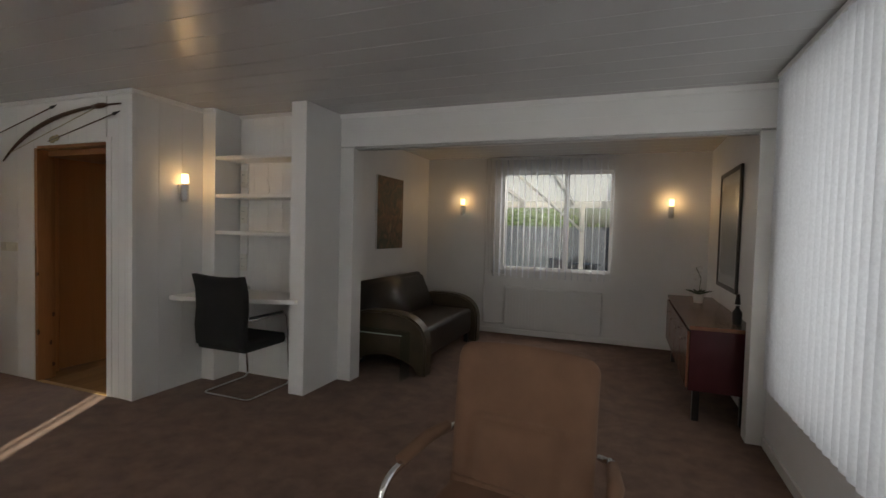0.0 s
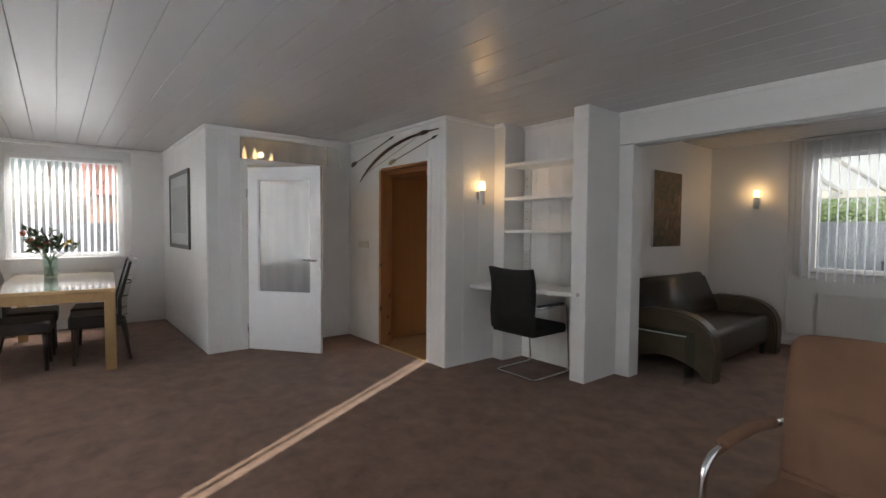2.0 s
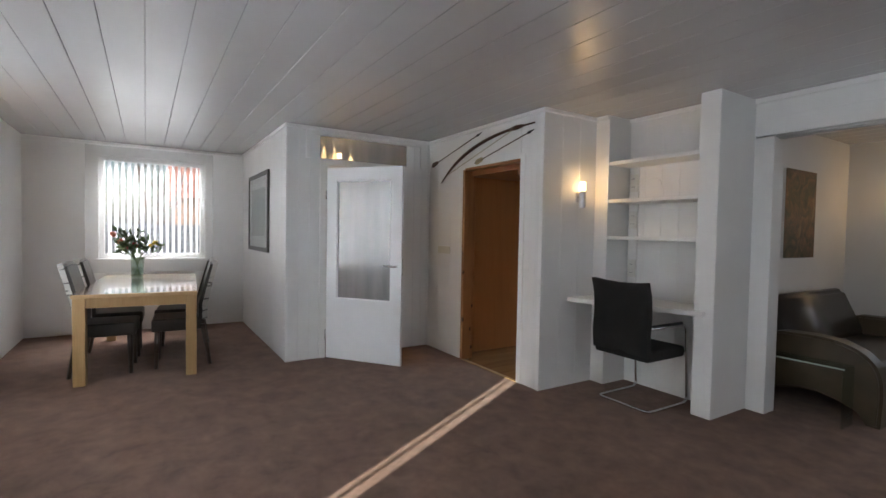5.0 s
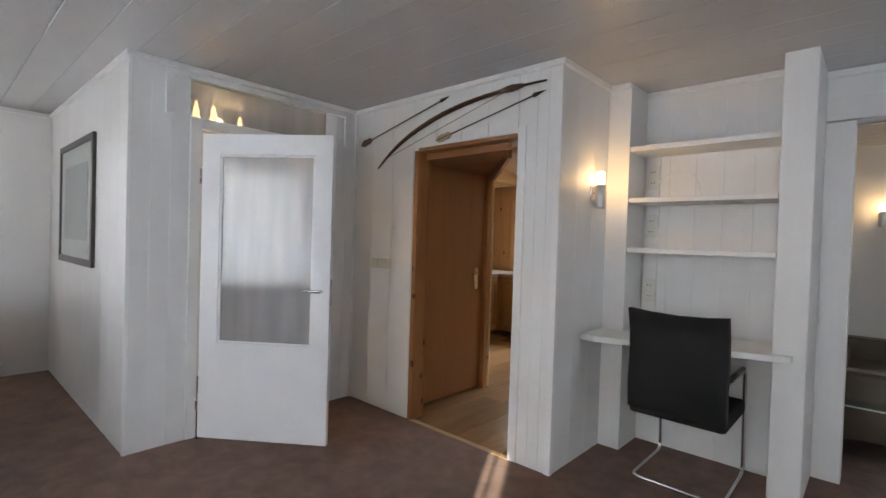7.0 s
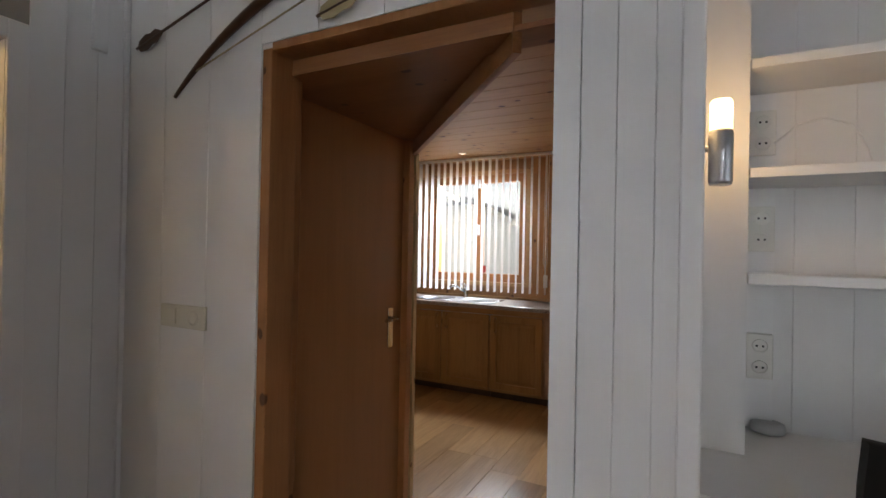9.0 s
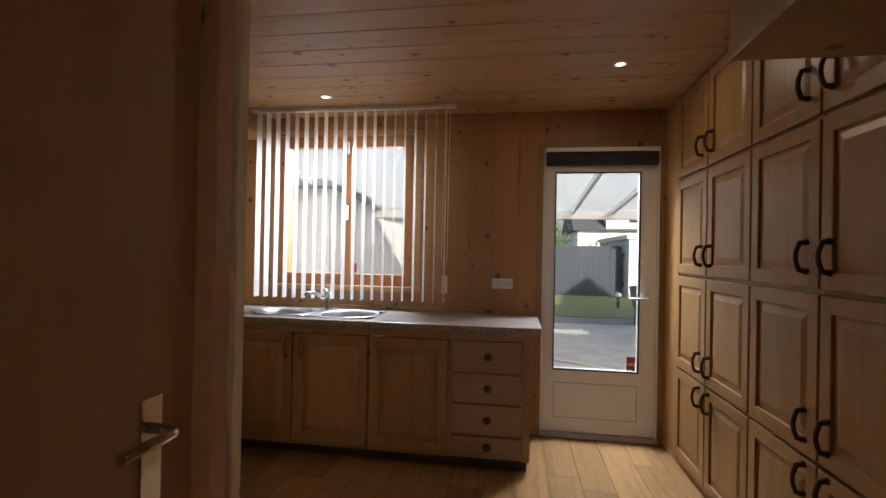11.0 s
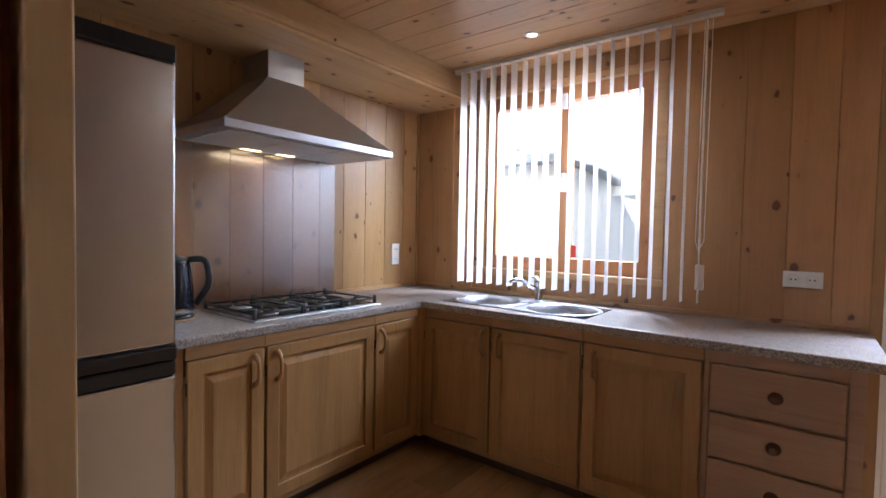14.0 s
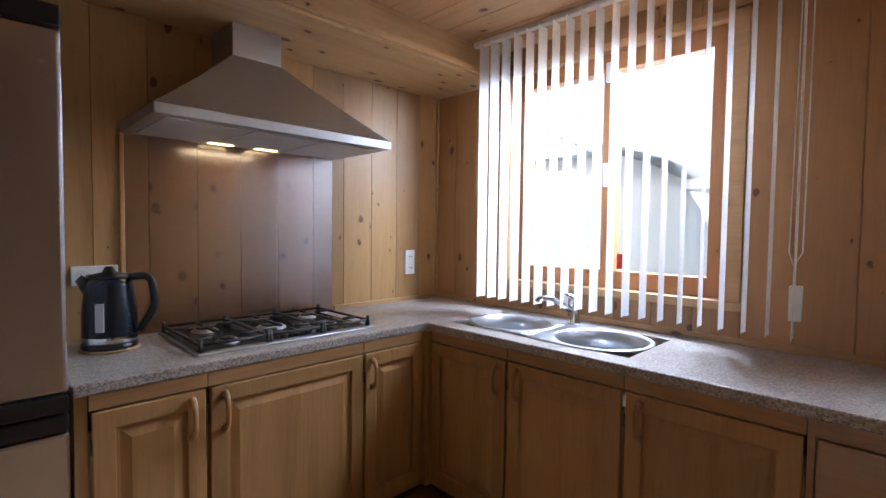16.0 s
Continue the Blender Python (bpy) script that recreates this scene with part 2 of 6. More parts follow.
LAMINATE = timber("oak_laminate", (0.37, 0.215, 0.097), (0.245, 0.132, 0.055), 1, 0.0, rough=0.2, vary=0.35)
OAK = timber("pale_oak", (0.5, 0.32, 0.14), (0.38, 0.22, 0.085), 2, 0.0, rough=0.4)
OAKTOP = timber("pale_oak_top", (0.52, 0.36, 0.2), (0.42, 0.27, 0.13), 0, 0.0, rough=0.16, coat=0.5)
DARKWOOD = timber("dark_brown_wood", (0.06, 0.035, 0.024), (0.03, 0.017, 0.012), 2, 0.0, rough=0.35)
REDLACQUER = plain("dark_red_lacquer", (0.075, 0.016, 0.022), 0.25, vary=0.2)
CHERRY = timber("reddish_sideboard_wood", (0.3, 0.13, 0.075), (0.2, 0.075, 0.04), 1, 0.0, rough=0.25)
GRANITE = speckled("speckled_worktop")
CHROME = plain("chrome", (0.72, 0.72, 0.72), 0.12, 1.0, vary=0.05, relief=0.0)
STEEL = brushed("brushed_steel", (0.57, 0.58, 0.605), 0.35, 1)
STEEL_DOOR = brushed("brushed_steel_door", (0.64, 0.655, 0.7), 0.27, 1)
SINKSTEEL = plain("sink_steel", (0.56, 0.58, 0.61), 0.36, 1.0, vary=0.1, relief=0.03)
BLACKPLASTIC = plain("black_plastic", (0.012, 0.012, 0.013), 0.3)
IRON = plain("black_cast_iron", (0.014, 0.014, 0.015), 0.55)
BLACKCLOTH = plain("black_cloth", (0.012, 0.012, 0.013), 0.85, vary=0.25, grain=400, relief=0.4)
LEATHER = plain("dark_brown_leather", (0.03, 0.024, 0.02), 0.33, vary=0.3, scale=9, relief=0.35, grain=160)
ARMLEATHER = plain("olive_brown_leather", (0.07, 0.05, 0.028), 0.38, vary=0.3, scale=7, relief=0.35, grain=160)
SUEDE = plain("tan_suede", (0.2, 0.107, 0.064), 0.9, vary=0.28, scale=5, relief=0.4, grain=300)
STRIPES = striped("streaked_upholstery")
GREYCLOTH = plain("pale_grey_upholstery", (0.55, 0.54, 0.52), 0.7, vary=0.15)
GLASS = clear_glass("window_glass")
TABLEGLASS = clear_glass("table_glass", (0.86, 0.93, 0.9), 0.01)
FIGURED = figured_glass("figured_glass")
FRONTBLIND = cloth_through("dense_blind_cloth", (0.8, 0.82, 0.86), 0.25)
BLIND = cloth_through("white_blind_cloth", (0.84, 0.86, 0.9), 0.45)
KBLIND = cloth_through("cream_blind_cloth", (0.8, 0.78, 0.77), 0.42)
SHEER = cloth_through("sheer_curtain", (0.95, 0.95, 0.94), 0.65, 0.77)
LAMPGLASS = glowing("lit_opal_glass", (1.0, 0.62, 0.25), 4.0)
SPOTGLOW = glowing("lit_spot", (1.0, 0.8, 0.5), 3.5)
HOODGLOW = glowing("lit_hood_lamp", (1.0, 0.72, 0.3), 3.0)
PVC = plain("white_pvc", (0.8, 0.8, 0.79), 0.3, vary=0.04)
CREAMPLASTIC = plain("cream_switch_plastic", (0.64, 0.62, 0.53), 0.35, vary=0.04)
SOCKETWHITE = plain("white_switch_plastic", (0.74, 0.73, 0.68), 0.35, vary=0.04)
FLAKE = plain("grey_enamel", (0.5, 0.5, 0.5), 0.4)
RADIATOR = plain("white_radiator_enamel", (0.72, 0.72, 0.71), 0.35, vary=0.05)
SPLASH = clear_glass("smoky_splash_sheet", (0.84, 0.77, 0.71), 0.22, 0.18)
DARKBLUE = plain("dark_blue_fence_paint", (0.035, 0.044, 0.068), 0.6, vary=0.25, scale=3)
STONE = plain("grey_paving", (0.54, 0.535, 0.53), 0.8, vary=0.3, scale=4, relief=0.3)
LAWN = plain("mown_lawn", (0.25, 0.29, 0.13), 0.9, vary=0.4, scale=5, relief=0.6)
SOIL = plain("garden_ground", (0.34, 0.33, 0.3), 0.9, vary=0.4, scale=1.5, relief=0.4)
RENDERED = plain("white_rendered_wall", (0.74, 0.73, 0.71), 0.8, vary=0.1)
SLATE = plain("dark_roof", (0.08, 0.085, 0.095), 0.7, vary=0.3)
REDTILE = plain("red_roof_tile", (0.3, 0.12, 0.09), 0.7, vary=0.35, scale=4)
BRICK = plain("brown_brickwork", (0.26, 0.15, 0.1), 0.8, vary=0.35, scale=6)
LEAF = plain("green_leaf", (0.1, 0.16, 0.055), 0.55, vary=0.5, scale=12)
DARKLEAF = plain("dark_leaf", (0.035, 0.07, 0.02), 0.5, vary=0.4)
BARK = plain("bark", (0.1, 0.07, 0.05), 0.9, vary=0.4)
RED = plain("red_petal", (0.5, 0.03, 0.035), 0.5)
YELLOW = plain("yellow_petal", (0.7, 0.5, 0.04), 0.5)
PINK = plain("orange_pink_petal", (0.65, 0.2, 0.12), 0.5)
REDPRINT = plain("red_print", (0.5, 0.05, 0.03), 0.5)
WATER = clear_glass("water", (0.9, 0.94, 0.92))
CANOPY = cloth_through("translucent_canopy_sheet", (0.92, 0.92, 0.92), 0.75, 0.4)
GREYMAT = plain("grey_picture_print", (0.42, 0.41, 0.41), 0.5, vary=0.3, scale=3)
PAPER = plain("white_mount_board", (0.75, 0.74, 0.72), 0.6)
PEWTER = plain("dark_pewter_frame", (0.07, 0.066, 0.06), 0.4, 0.5)
FLORAL = painted_canvas("dark_floral_painting", [(0.015, 0.02, 0.012), (0.06, 0.06, 0.025), (0.2, 0.1, 0.05), (0.28, 0.26, 0.14)], 5)
ABSTRACT = painted_canvas("red_block_painting", [(0.3, 0.12, 0.09), (0.42, 0.24, 0.17), (0.16, 0.05, 0.045)], 4)
BOWWOOD = timber("bow_wood", (0.11, 0.045, 0.02), (0.05, 0.02, 0.01), 0, 0.0, rough=0.35)
FEATHER = plain("pale_feather", (0.4, 0.34, 0.2), 0.9)


# ---- building tools ----
def box(bm, a, b, bevel=0.0, segments=2):
    x0, y0, z0 = (min(p, q) for p, q in zip(a, b))
    x1, y1, z1 = (max(p, q) for p, q in zip(a, b))
    v = [bm.verts.new(p) for p in ((x0, y0, z0), (x1, y0, z0), (x1, y1, z0), (x0, y1, z0), (x0, y0, z1), (x1, y0, z1), (x1, y1, z1), (x0, y1, z1))]
    f = [bm.faces.new([v[i] for i in q]) for q in ((3, 2, 1, 0), (4, 5, 6, 7), (0, 1, 5, 4), (1, 2, 6, 5), (2, 3, 7, 6), (3, 0, 4, 7))]
    if bevel:
        edges = list({e for q in f for e in q.edges})
        bmesh.ops.bevel(bm, geom=edges, offset=bevel, segments=segments, affect="EDGES", profile=0.5)
    return bm


def ring(bm, centre, u, w, r, seg):
    return [bm.verts.new(centre + (u * math.cos(2 * math.pi * k / seg) + w * math.sin(2 * math.pi * k / seg)) * r) for k in range(seg)]


def skin(bm, rings, caps=True):
    n = len(rings[0])
    for a, b in zip(rings, rings[1:]):
        for k in range(n):
            f = bm.faces.new((a[k], a[(k + 1) % n], b[(k + 1) % n], b[k]))
            f.smooth = True
    if caps:
        bm.faces.new(rings[0][::-1])
        bm.faces.new(rings[-1])
    return bm


def tube(bm, pts, r, seg=8):
    """A round bar along points; r is one radius, or one for each point."""
    pts = [Vector(p) for p in pts]
    rs = r if isinstance(r, (list, tuple)) else [r] * len(pts)
    rings, u = [], None
    for k, p in enumerate(pts):
        d = (pts[min(k + 1, len(pts) - 1)] - pts[max(k - 1, 0)]).normalized()
        if u is None:
            u = d.orthogonal().normalized()
        u = (u - d * u.dot(d)).normalized()
        rings.append(ring(bm, p, u, d.cross(u), rs[k], seg))
    return skin(bm, rings)


def rounded(pts, r, steps=5):
    """A polyline with its corners rounded."""
    pts = [Vector(p) for p in pts]
    out = [pts[0]]
    for a, b, c in zip(pts, pts[1:], pts[2:]):
        p, q = b + (a - b).normalized() * r, b + (c - b).normalized() * r
        for k in range(steps + 1):
            t = k / steps
            out.append(p * (1 - t) ** 2 + b * 2 * t * (1 - t) + q * t * t)
    return out + [pts[-1]]


def lathe(bm, profile, centre=(0, 0, 0), seg=20, caps=True):
    c = Vector(centre)
    return skin(bm, [ring(bm, c + Vector((0, 0, z)), Vector((1, 0, 0)), Vector((0, 1, 0)), r, seg) for r, z in profile], caps)


def prism(bm, poly, lo, hi, axis=2):
    """A flat outline pulled along an axis; the outline's two numbers are the other axes in order."""
    def at(p, h):
        q = list(p)
        q.insert(axis, h)
        return q
    a, b = [bm.verts.new(at(p, lo)) for p in poly], [bm.verts.new(at(p, hi)) for p in poly]
    n = len(poly)
    for k in range(n):
        bm.faces.new((a[k], a[(k + 1) % n], b[(k + 1) % n], b[k]))
    bm.faces.new(a[::-1])
    bm.faces.new(b)
    bmesh.ops.recalc_face_normals(bm, faces=bm.faces)
    return bm


def mesh_of(name, bm, material):
    me = bpy.data.meshes.new(name)
    bm.to_mesh(me)
    bm.free()
    me.materials.append(material)
    return me


def part(name, bm, material, parent=None, label="", m=None):
    """Links a bmesh, or a mesh that is shared, as one object under a thing or a part."""
    me = bm if isinstance(bm, bpy.types.Mesh) else mesh_of(name, bm, material)
    ob = new(name, me)
    if parent is not None:
        ob.parent = parent
    if m is not None:
        ob.matrix_basis = m
    if label:
        ob["label"] = label
    return ob


def thing(name, label, category, m=None, group=""):
    ob = new(name)
    ob.empty_display_size = 0.1
    if m is not None:
        ob.matrix_basis = m
    return tagged(ob, label, category, group)


def boxes(*pairs, bevel=0.0):
    bm = bmesh.new()
    for a, b in pairs:
        box(bm, a, b, bevel)
    return bm


def block(name, a, b, material, parent=None, label="", bevel=0.0):
    return part(name, boxes((a, b), bevel=bevel), material, parent, label)


def structure(name, bm, material, label, category):
    return tagged(part(name, bm, material), label, category, kind="structure")


def wall_with_holes(axis, lo, hi, u0, u1, z0, z1, holes, bevel=0.0):
    """A wall of thickness lo..hi on an axis (0: x, 1: y, 2: a slab, with y in place of z), with openings (u0, u1, z0, z1)."""
    bm = bmesh.new()
    us = sorted({u0, u1, *[h[0] for h in holes], *[h[1] for h in holes]})
    zs = sorted({z0, z1, *[h[2] for h in holes], *[h[3] for h in holes]})
    for a, b in zip(us, us[1:]):
        for c, d in zip(zs, zs[1:]):
            um, zm = (a + b) / 2, (c + d) / 2
            if any(h[0] < um < h[1] and h[2] < zm < h[3] for h in holes):
                continue
            if axis == 2:
                box(bm, (a, c, lo), (b, d, hi))
            else:
                box(bm, (lo, a, c) if axis == 0 else (a, lo, c), (hi, b, d) if axis == 0 else (b, hi, d))
    bmesh.ops.remove_doubles(bm, verts=bm.verts, dist=1e-5)
    seen = {}
    for f in list(bm.faces):
        seen.setdefault(tuple(round(q, 4) for q in f.calc_center_median()), []).append(f)
    bmesh.ops.delete(bm, geom=[f for fs in seen.values() if len(fs) > 1 for f in fs], context="FACES")
    if bevel:
        bm.normal_update()
        sharp = [e for e in bm.edges if len(e.link_faces) == 2 and e.calc_face_angle() > 1.0]
        bmesh.ops.bevel(bm, geom=sharp, offset=bevel, segments=2, affect="EDGES", profile=0.5)
    return bm


# ---- plan ----
CEILING = 2.46
FRONT, SIDE, BACK, DINING = -1.30, 1.04, 6.80, -8.0
PICTURE_WALL, DOOR_WALL, BOW_WALL, CORNER = 1.19, -5.473, 2.876, -3.515
KX0, KX1, KY1 = -6.92, -2.72, 6.845

# ---- setting: living room ----
bm = boxes(((-8.12, FRONT - 0.12, -0.1), (SIDE + 0.12, BOW_WALL, 0.0)), ((-8.12, BOW_WALL, -0.1), (-4.70, 2.95, 0.0)), ((-3.80, BOW_WALL, -0.1), (SIDE + 0.12, 3.86, 0.0)), ((-2.66, 3.86, -0.1), (SIDE + 0.12, BACK + 0.12, 0.0)))
structure("floor_living_room", bm, CARPET, "dark brown pile carpet, mottled and walked on", "floor")

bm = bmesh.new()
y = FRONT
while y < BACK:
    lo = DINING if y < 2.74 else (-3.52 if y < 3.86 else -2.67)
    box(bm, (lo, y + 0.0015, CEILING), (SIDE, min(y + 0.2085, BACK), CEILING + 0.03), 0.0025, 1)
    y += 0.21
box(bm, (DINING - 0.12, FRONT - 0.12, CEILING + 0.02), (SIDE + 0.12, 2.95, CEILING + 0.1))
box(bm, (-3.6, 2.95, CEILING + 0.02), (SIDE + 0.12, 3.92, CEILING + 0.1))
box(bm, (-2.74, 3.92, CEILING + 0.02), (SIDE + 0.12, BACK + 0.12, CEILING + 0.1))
structure("ceiling_living_room", bm, CEIL, "white lacquered plank ceiling with fine grooves, its colour dimmed as if in shade", "ceiling")

structure("wall_dining", wall_with_holes(0, DINING - 0.14, DINING, FRONT, PICTURE_WALL + 0.1, 0, CEILING, [(-0.55, 0.68, 0.96, 2.29)]), PAINT, "white painted wall round the dining window", "wall")
structure("wall_front", wall_with_holes(1, FRONT - 0.14, FRONT, DINING - 0.14, SIDE + 0.14, 0, CEILING, [(-5.3, -3.9, 0.74, 2.25), (-3.0, -1.48, 0.74, 2.2)]), PAINT, "white painted wall with two blind-covered windows", "wall")
structure("wall_side", wall_with_holes(0, SIDE, SIDE + 0.14, FRONT, BACK, 0, CEILING, [(-0.4, 3.66, 0.5, 2.35)]), PAINT, "white painted wall with a wide window", "wall")
structure("wall_back", wall_with_holes(1, BACK, BACK + 0.14, -2.75, SIDE + 0.14, 0, CEILING, [(-1.55, -0.06, 0.9, 2.26)]), PAINT, "white painted wall round the sitting corner window", "wall")
structure("wall_pictures", boxes(((DINING, PICTURE_WALL, 0), (DOOR_WALL - 0.08, PICTURE_WALL + 0.1, CEILING))), PAINT, "white boarded wall beside the dining table", "wall")
structure("wall_hall_door", wall_with_holes(0, DOOR_WALL - 0.08, DOOR_WALL, PICTURE_WALL, BOW_WALL, 0, CEILING, [(1.60, 2.50, 0, 2.07), (1.43, 2.74, 2.14, 2.38)]), PAINT, "white boarded wall with a door and a fanlight", "wall")
structure("wall_kitchen_passage", wall_with_holes(1, BOW_WALL, 2.95, DOOR_WALL - 0.08, CORNER, 0, CEILING, [(-4.70, -3.80, 0, 2.055)]), PAINT, "white boarded wall with the kitchen opening", "wall")
structure("wall_sconce_pier", boxes(((-3.78, 2.95, 0), (CORNER, 3.53, CEILING)), ((-3.78, 3.53, 0), (-3.362, 3.71, CEILING)), ((-3.515, 3.71, 0), (-3.362, 3.92, CEILING))), PAINT, "white boarded pier beside the desk niche", "wall")
structure("wall_niche_back", boxes(((-3.362, 3.84, 0), (-2.53, 3.92, CEILING))), PAINT, "white boarded back of the desk niche", "wall")
structure("pillar_niche", boxes(((-2.53, 3.53, 0), (-2.376, 4.2, CEILING)), bevel=0.006), PAINT, "square white painted pillar beside the desk niche", "pillar")
structure("pillar_beam", boxes(((-2.376, 4.035, 0), (-2.236, 4.2, 2.155)), bevel=0.004), PAINT, "white post under the ceiling beam", "pillar")
structure("pillar_side", boxes(((0.93, 4.06, 0), (SIDE, 4.2, 2.155)), bevel=0.004), PAINT, "narrow white post under the beam end", "pillar")
structure("wall_sitting_corner", boxes(((-2.76, 3.92, 0), (-2.66, BACK, CEILING)), ((-2.66, 4.1, 0), (-2.376, 4.2, CEILING))), PAINT, "white painted wall behind the sofa", "wall")
bm = boxes(((-2.376, 4.035, 2.165), (SIDE, 4.22, CEILING)), bevel=0.003)
structure("ceiling_beam", bm, PAINT, "white boxed ceiling beam across the room", "beam")
structure("trim_beam_joint", boxes(((-2.376, 4.029, 2.30), (SIDE, 4.035, 2.304)), ((-2.376, 4.02, 2.42), (SIDE, 4.035, CEILING))), TRIM, "white cornice strip along the beam", "trim")
structure("trim_sliding_rail", boxes(((-2.236, 4.05, 2.145), (0.93, 4.075, 2.165)), ((-2.236, 4.09, 2.14), (0.93, 4.15, 2.165)), bevel=0.002), FLAKE, "metal sliding door rail under the beam", "rail")

# Boards on the white walls, as shallow grooves between panels.
def board_wall(name, axis, face, u0, u1, z0, z1, width, out, skip=()):
    holder = tagged(new(name), "white painted tongue-and-groove boards", "wall boards", kind="structure")
    n = max(1, round((u1 - u0) / width))
    step = (u1 - u0) / n
    shared = {}
    for k in range(n):
        a, b = u0 + k * step + 0.0004, u0 + (k + 1) * step - 0.0004
        spans = [(z0, z1)]
        for h in skip:
            if h[0] < (a + b) / 2 < h[1]:
                spans = [s for lo, hi in spans for s in ((lo, min(hi, h[2])), (max(lo, h[3]), hi)) if s[1] - s[0] > 0.02]
        for lo, hi in spans:
            key = (round(b - a, 3), round(lo, 3), round(hi, 3))
            if key not in shared:
                w = b - a
                bmx = bmesh.new()
                d = 0.008 * out
                box(bmx, (0, -w / 2, lo) if axis == 0 else (-w / 2, 0, lo), (d, w / 2, hi) if axis == 0 else (w / 2, d, hi), 0.0015, 1)
                shared[key] = mesh_of("board", bmx, PAINT)
            part("board", shared[key], None, holder, m=pose(face, (a + b) / 2, 0) if axis == 0 else pose((a + b) / 2, face, 0))


board_wall("boards_bow_wall", 1, BOW_WALL, DOOR_WALL + 0.002, -4.742, 0.0, CEILING - 0.03, 0.24, -1)
board_wall("boards_over_opening", 1, BOW_WALL, -4.742, -3.806, 2.066, CEILING - 0.03, 0.235, -1)
board_wall("boards_beside_opening", 1, BOW_WALL, -3.744, CORNER, 0.0, CEILING - 0.03, 0.08, -1)
board_wall("boards_picture_wall", 1, PICTURE_WALL, DINING + 0.002, DOOR_WALL, 0.0, CEILING - 0.03, 0.2, -1)
board_wall("boards_door_wall", 0, DOOR_WALL, PICTURE_WALL, 1.53, 0.0, CEILING - 0.03, 0.11, 1)
board_wall("boards_door_wall", 0, DOOR_WALL, 2.56, BOW_WALL - 0.01, 0.0, CEILING - 0.03, 0.11, 1)
board_wall("boards_pier", 0, CORNER, BOW_WALL, 3.53, 0.0, CEILING - 0.03, 0.22, 1)
board_wall("boards_niche", 1, 3.84, -3.362, -2.53, 0.0, CEILING - 0.03, 0.166, -1)
structure("trim_cornice", boxes(((DINING, PICTURE_WALL - 0.03, CEILING - 0.035), (DOOR_WALL + 0.03, PICTURE_WALL, CEILING)), ((DOOR_WALL, PICTURE_WALL, CEILING - 0.035), (DOOR_WALL + 0.03, BOW_WALL - 0.03, CEILING)), ((DOOR_WALL, BOW_WALL - 0.03, CEILING - 0.035), (CORNER + 0.03, BOW_WALL, CEILING)), ((CORNER, BOW_WALL, CEILING - 0.035), (CORNER + 0.03, 3.53, CEILING)), ((CORNER, 3.50, CEILING - 0.035), (-3.362, 3.53, CEILING)), ((-3.362, 3.81, CEILING - 0.035), (-2.53, 3.84, CEILING)), bevel=0.006), TRIM, "white cornice strip under the ceiling", "trim")
structure("trim_corner_beads", boxes(((DOOR_WALL - 0.012, PICTURE_WALL - 0.014, 0), (DOOR_WALL + 0.014, PICTURE_WALL + 0.012, CEILING - 0.035)), ((DOOR_WALL + 0.008, BOW_WALL - 0.026, 0), (DOOR_WALL + 0.026, BOW_WALL - 0.008, CEILING - 0.035)), ((CORNER - 0.03, BOW_WALL - 0.016, 0), (CORNER + 0.014, BOW_WALL + 0.02, CEILING - 0.035)), bevel=0.004), TRIM, "white corner beads", "trim")
structure("baseboard_sitting_corner", boxes(((-2.66, BACK - 0.014, 0), (SIDE, BACK, 0.07)), ((SIDE - 0.014, FRONT, 0), (SIDE, 4.06, 0.07))), TRIM, "low white skirting board", "baseboard")

# Hall behind the open door.
structure("wall_hall", boxes(((-7.0, 1.29, 0), (-6.9, 2.95, CEILING)), ((-7.0, 2.95, 0), (DOOR_WALL - 0.08, 3.05, CEILING))), PAINT, "white hall wall behind the door", "wall")

# ---- setting: kitchen ----
structure("wall_kitchen_core", boxes(((KX0 - 0.14, 3.98, 0), (KX0 - 0.014, KY1 + 0.16, 2.5)), ((KX0, 3.92, 0), (-4.865, 4.01, 2.5))), PINE, "pine lined outer kitchen wall", "wall")
structure("wall_kitchen_window", wall_with_holes(1, KY1 + 0.014, KY1 + 0.16, KX0, KX1, 0, 2.5, [(-6.275, -5.085, 1.085, 2.315), (-4.095, -3.245, 0, 2.175)]), PINE, "pine lined wall round window and garden door", "wall")
bm = bmesh.new()
y = 2.93
while y < KY1:
    box(bm, (KX0, y + 0.0005, 2.462), (KX1, min(y + 0.1895, KY1), 2.49), 0.0035, 1)
    y += 0.19
box(bm, (KX0 - 0.14, 2.93, 2.484), (KX1, KY1 + 0.16, 2.54))
structure("ceiling_kitchen", bm, timber("ceiling_pine", (0.5, 0.29, 0.125), (0.38, 0.205, 0.08), 0, 0.3, rough=0.48, knot_color=(0.1, 0.034, 0.016)), "knotty pine plank ceiling", "ceiling")
structure("ceiling_box_beam", boxes(((KX0, 4.03, 2.285), (-6.37, KY1, 2.462)), ((-6.37, 4.03, 2.30), (-6.345, KY1, 2.335)), bevel=0.004), PINE_Y, "boxed pine beam along the kitchen ceiling", "beam")
structure("wall_closet", wall_with_holes(0, -4.93, -4.86, 2.95, 4.0, 0, 2.46, [(3.13, 3.93, 0, 2.06)]), REDWOOD, "stained pine partition with a closet door", "wall")
structure("wall_passage_side", boxes(((-3.80, 2.95, 0), (-3.78, 3.712, 2.46)), ((-3.80, 3.71, 0), (-3.5, 3.722, 2.46)), ((-3.515, 3.92, 0), (-2.53, 3.932, 2.46)), ((-3.527, 3.722, 0), (-3.515, 3.932, 2.46))), REDWOOD, "stained pine boards on the passage side", "wall")
